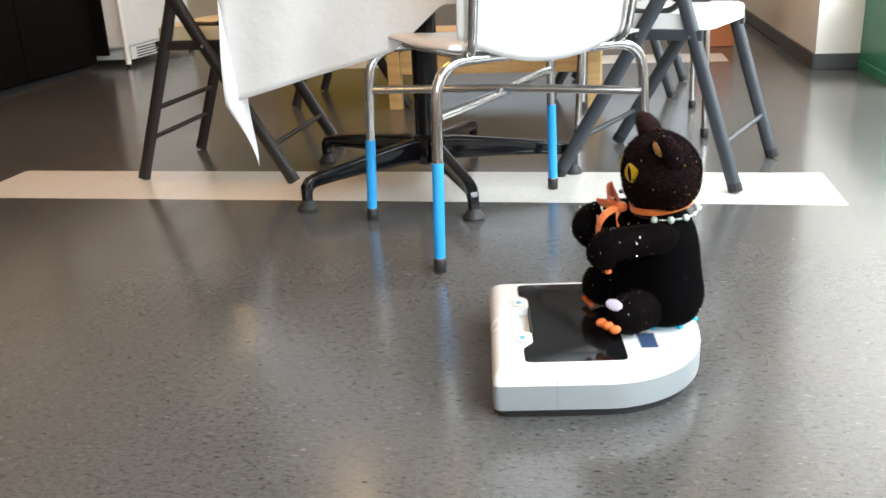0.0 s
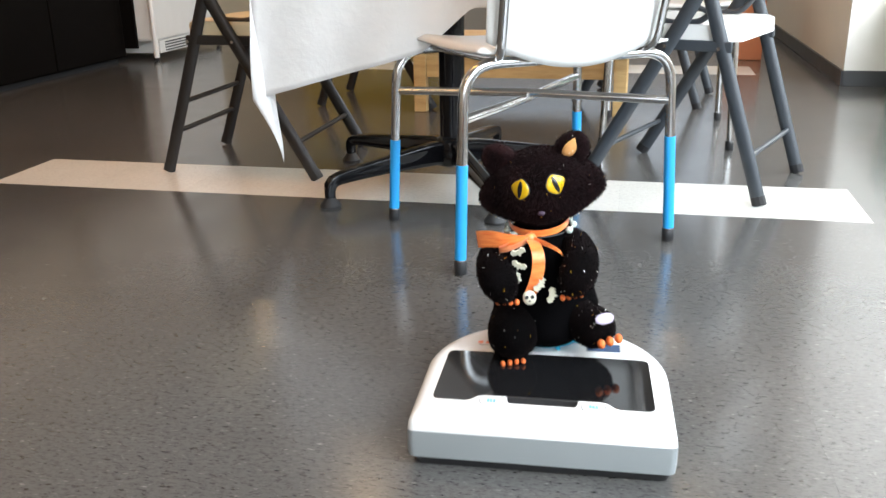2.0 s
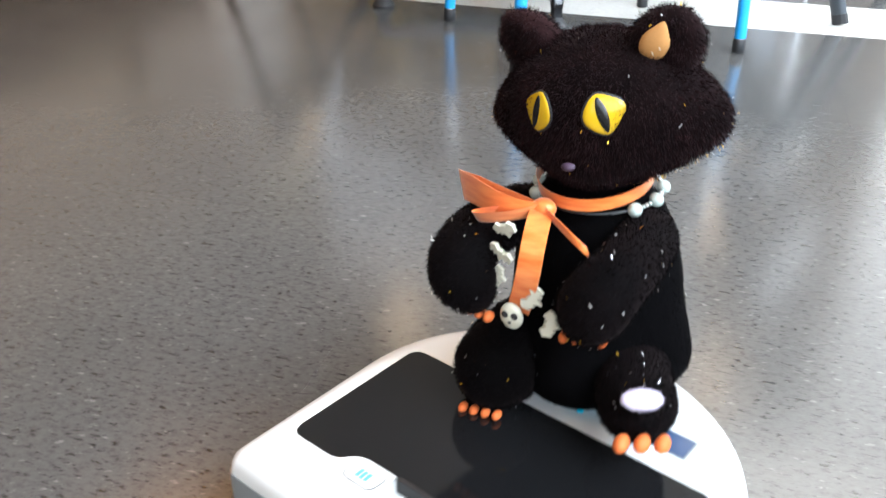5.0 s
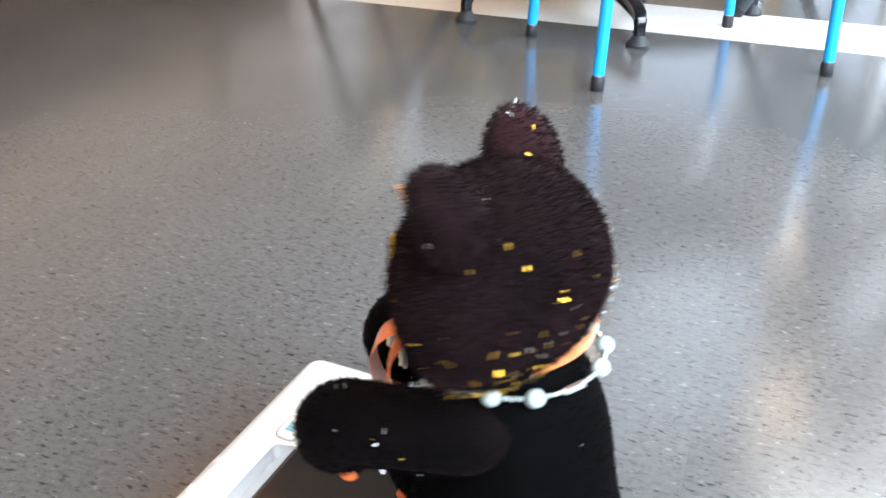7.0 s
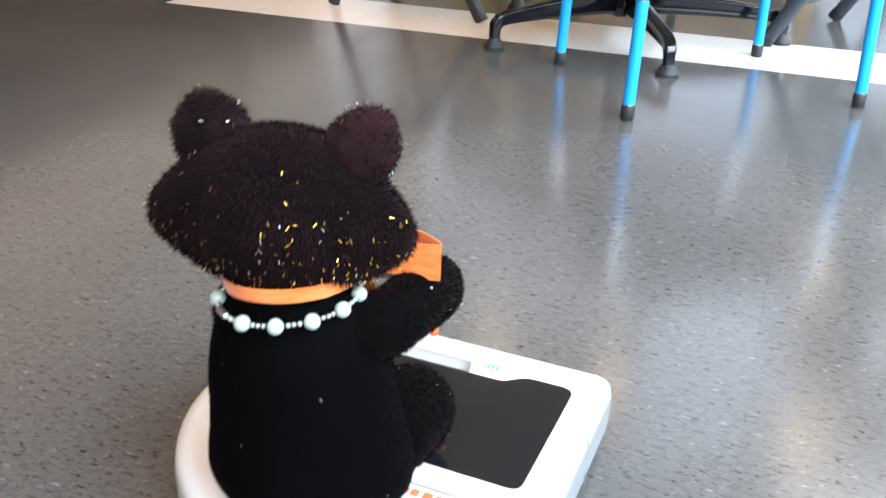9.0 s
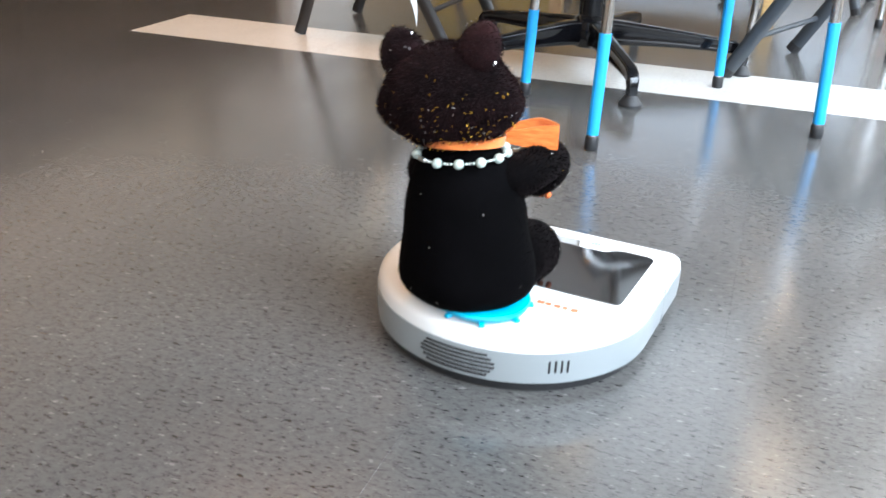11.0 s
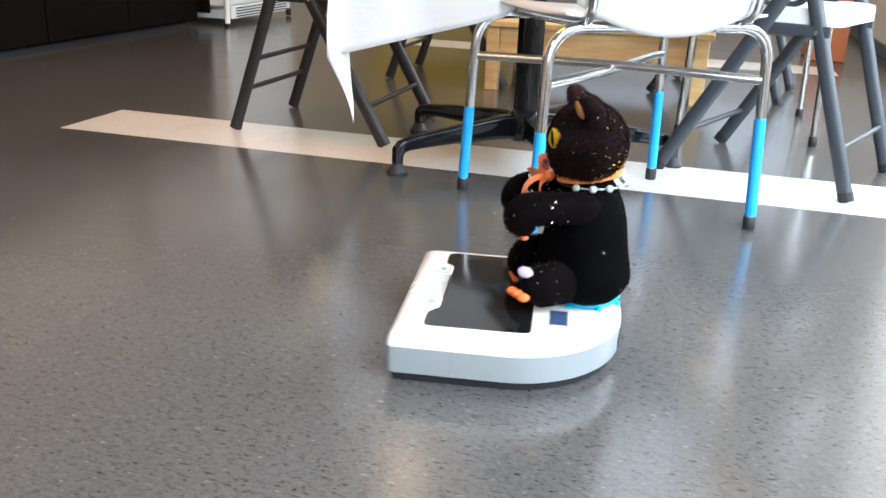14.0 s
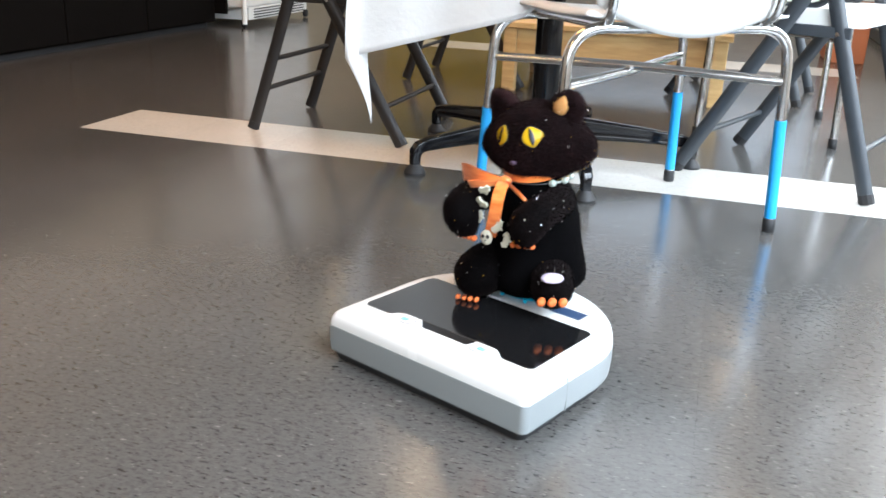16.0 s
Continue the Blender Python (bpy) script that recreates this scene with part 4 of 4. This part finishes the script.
for x, y, z, rx, ry, rz, s in ((0.032, 0.077, 0.160, 70, 20, -15, 0.011), (0.034, 0.083, 0.142, 75, -25, -10, 0.011), (0.036, 0.082, 0.122, 80, 70, -10, 0.010), (0.004, 0.086, 0.112, 80, 55, 0, 0.012), (-0.012, 0.088, 0.096, 80, 75, 5, 0.012)):
    bm = prism(bat_outline(s)[::-1], -0.0015, 0.0015, 0.0004)
    bmesh.ops.transform(bm, matrix=pose(x, y, z, rx, ry, rz), verts=bm.verts)
    part("bat_charm", bm, BONE, neck, "bone white bat-shaped charm")
ch = part("round_charm", blob((0.022, 0.090, 0.096), (0.0098, 0.004, 0.0112), seg=18), BONE, neck, "round bone white charm with dark hollows", smooth=True)
for dx, dz, r in ((-0.004, 0.002, 0.003), (0.004, 0.002, 0.003), (0, -0.004, 0.0015)):
    part("hollow", blob((0.022 + dx, 0.0935, 0.096 + dz), (r, 0.0012, r), seg=10), DARKGAP, ch)

# ---- floor tiles ----
bm = box(bmesh.new(), (0.00004, 0.00004, -0.0029), (TILE - 0.00004, TILE - 0.00004, 0.0), 0.00012, None, 1)
tile_mesh = bpy.data.meshes.new("tile")
bmesh.ops.recalc_face_normals(bm, faces=bm.faces)
bm.to_mesh(tile_mesh)
bm.free()
stripe_mesh = tile_mesh.copy()
tile_mesh.materials.append(FLOOR)
stripe_mesh.materials.append(STRIPE)
for i in range(-12, 2):
    for j in range(-9, 10):
        white = -8 <= i < 0 and j in (0, 8)
        t = new("tile", stripe_mesh if white else tile_mesh)
        t.parent = floor
        t.location = (i * TILE, j * TILE, 0)
        if white:
            t["label"] = "white vinyl tile of the floor stripe"

# ---- movement ----
ROBOT = [
    (0, -0.604, -0.899, 98.0),
    (0.5, -0.639, -0.910, 124.0),
    (1, -0.670, -0.946, 150.7),
    (1.5, -0.689, -0.995, 171.9),
    (2, -0.690, -1.063, 182.8),
    (2.5, -0.676, -1.153, 187.4),
    (3, -0.657, -1.257, 188.1),
    (5.5, -0.694, -1.751, 142.6),
    (6, -0.733, -1.792, 127.6),
    (6.5, -0.778, -1.809, 109.8),
    (7, -0.811, -1.812, 87.1),
    (7.5, -0.853, -1.800, 61.8),
    (8, -0.885, -1.777, 36.8),
    (8.5, -0.905, -1.728, 15.7),
    (9, -0.914, -1.666, -1.4),
    (9.5, -0.904, -1.585, -9.2),
    (12, -0.869, -1.035, 0.3),
    (12.5, -0.873, -0.972, 17.1),
    (13, -0.877, -0.954, 34.9),
    (13.5, -0.871, -0.955, 65.3),
    (14, -0.875, -0.948, 98.2),
    (14.5, -0.874, -0.941, 129.6),
    (15, -0.870, -0.947, 149.1),
    (15.5, -0.885, -0.973, 150.0),
    (16, -0.910, -1.039, 156.7),
]
# the head's swing: seconds, nod, tilt, turn, and its small shift
HEAD = [
    (0, -5.2, -2.7, -0.7, 0.0070, 0.0010, -0.0006),
    (0.5, -9.0, -1.4, -4.4, 0.0076, 0.0024, 0.0046),
    (1, 1.4, 3.5, -3.1, 0.0004, 0.0035, -0.0029),
    (1.5, -0.4, -5.0, -0.8, 0.0011, 0.0002, -0.0031),
    (2, 0.8, 5.6, -6.7, -0.0090, -0.0010, -0.0005),
    (2.5, 0.1, -5.2, -2.6, 0.0029, 0.0028, -0.0038),
    (3, -3.7, 2.4, -6.1, -0.0046, 0.0027, -0.0030),
    (5.5, -1.6, 5.4, -0.7, -0.0087, 0.0076, 0.0083),
    (6, -10.7, -11.7, 0.6, -0.0018, -0.0017, -0.0002),
    (6.5, -8.5, -2.6, -4.5, 0.0166, -0.0060, 0.0038),
    (7, -5.9, 2.8, -7.3, -0.0191, 0.0001, 0.0025),
    (7.5, -8.8, -12.7, -10.5, -0.0110, 0.0080, -0.0040),
    (8, -4.0, 8.9, -2.5, -0.0080, 0.0047, 0.0030),
    (8.5, -9.5, -9.7, -5.0, -0.0123, -0.0110, -0.0025),
    (9, -9.3, 5.0, 3.8, -0.0037, 0.0016, -0.0031),
    (9.5, 6.3, -5.4, -7.6, -0.0060, -0.0011, 0.0063),
    (12, 5.9, -7.5, -19.5, -0.0034, -0.0022, -0.0051),
    (12.5, 1.8, 2.5, 1.4, -0.0104, 0.0030, -0.0034),
    (13, 0.8, -2.0, 5.0, -0.0010, 0.0044, -0.0030),
    (13.5, -10.3, -1.5, -2.0, 0.0014, 0.0044, 0.0008),
    (14, -5.7, 1.7, 1.8, -0.0046, 0.0053, -0.0023),
    (14.5, -9.3, -7.8, -8.1, 0.0139, -0.0044, -0.0038),
    (15, -5.0, 5.2, -6.2, -0.0031, 0.0066, -0.0010),
    (15.5, -4.9, -5.4, -2.7, 0.0073, -0.0038, -0.0092),
    (16, 3.5, 3.4, -4.4, -0.0031, 0.0060, -0.0106),
]
CAT_SEAT = pose(0.007, -0.100, 0.0905, 0, 0, 7)


# the toy's rocking as it dances on the robot: seconds, forward or back, sideways
LEAN = {0: (0.0, -2.0), 0.5: (0.0, -1.0), 1: (0.0, 2.5), 1.5: (0.0, -4.0), 2: (0.0, 5.0), 2.5: (0.0, -4.0), 3: (0.0, 2.0),
        5.5: (0.0, 4.5), 6: (3.5, -1.5), 6.5: (0.0, -2.0), 7: (-3.2, 0.0), 7.5: (-3.0, -3.0), 8: (0.0, -0.5), 8.5: (1.0, -8.0),
        9: (0.0, -4.0), 9.5: (0.0, -5.0), 12: (0.0, -4.5), 12.5: (0.0, 2.0), 13: (0.0, -2.0), 13.5: (0.0, -1.0), 14: (0.0, 1.5),
        14.5: (0.0, -5.0), 15: (0.0, 4.0), 15.5: (0.0, -4.0), 16: (0.0, 3.0)}


def motions():
    walk(robot, [(t, pose(x, y, 0, 0, 0, a)) for t, x, y, a in ROBOT])
    walk(head, [(t, pose(dx - 0.006, dy - 0.013, dz + 0.187, rx, ry, rz)) for t, rx, ry, rz, dx, dy, dz in HEAD])
    walk(cat, [(t, pose(x, y, 0, 0, 0, a) @ CAT_SEAT @ pose(0, 0, 0, *LEAN[t], 0)) for t, x, y, a in ROBOT])


motions()
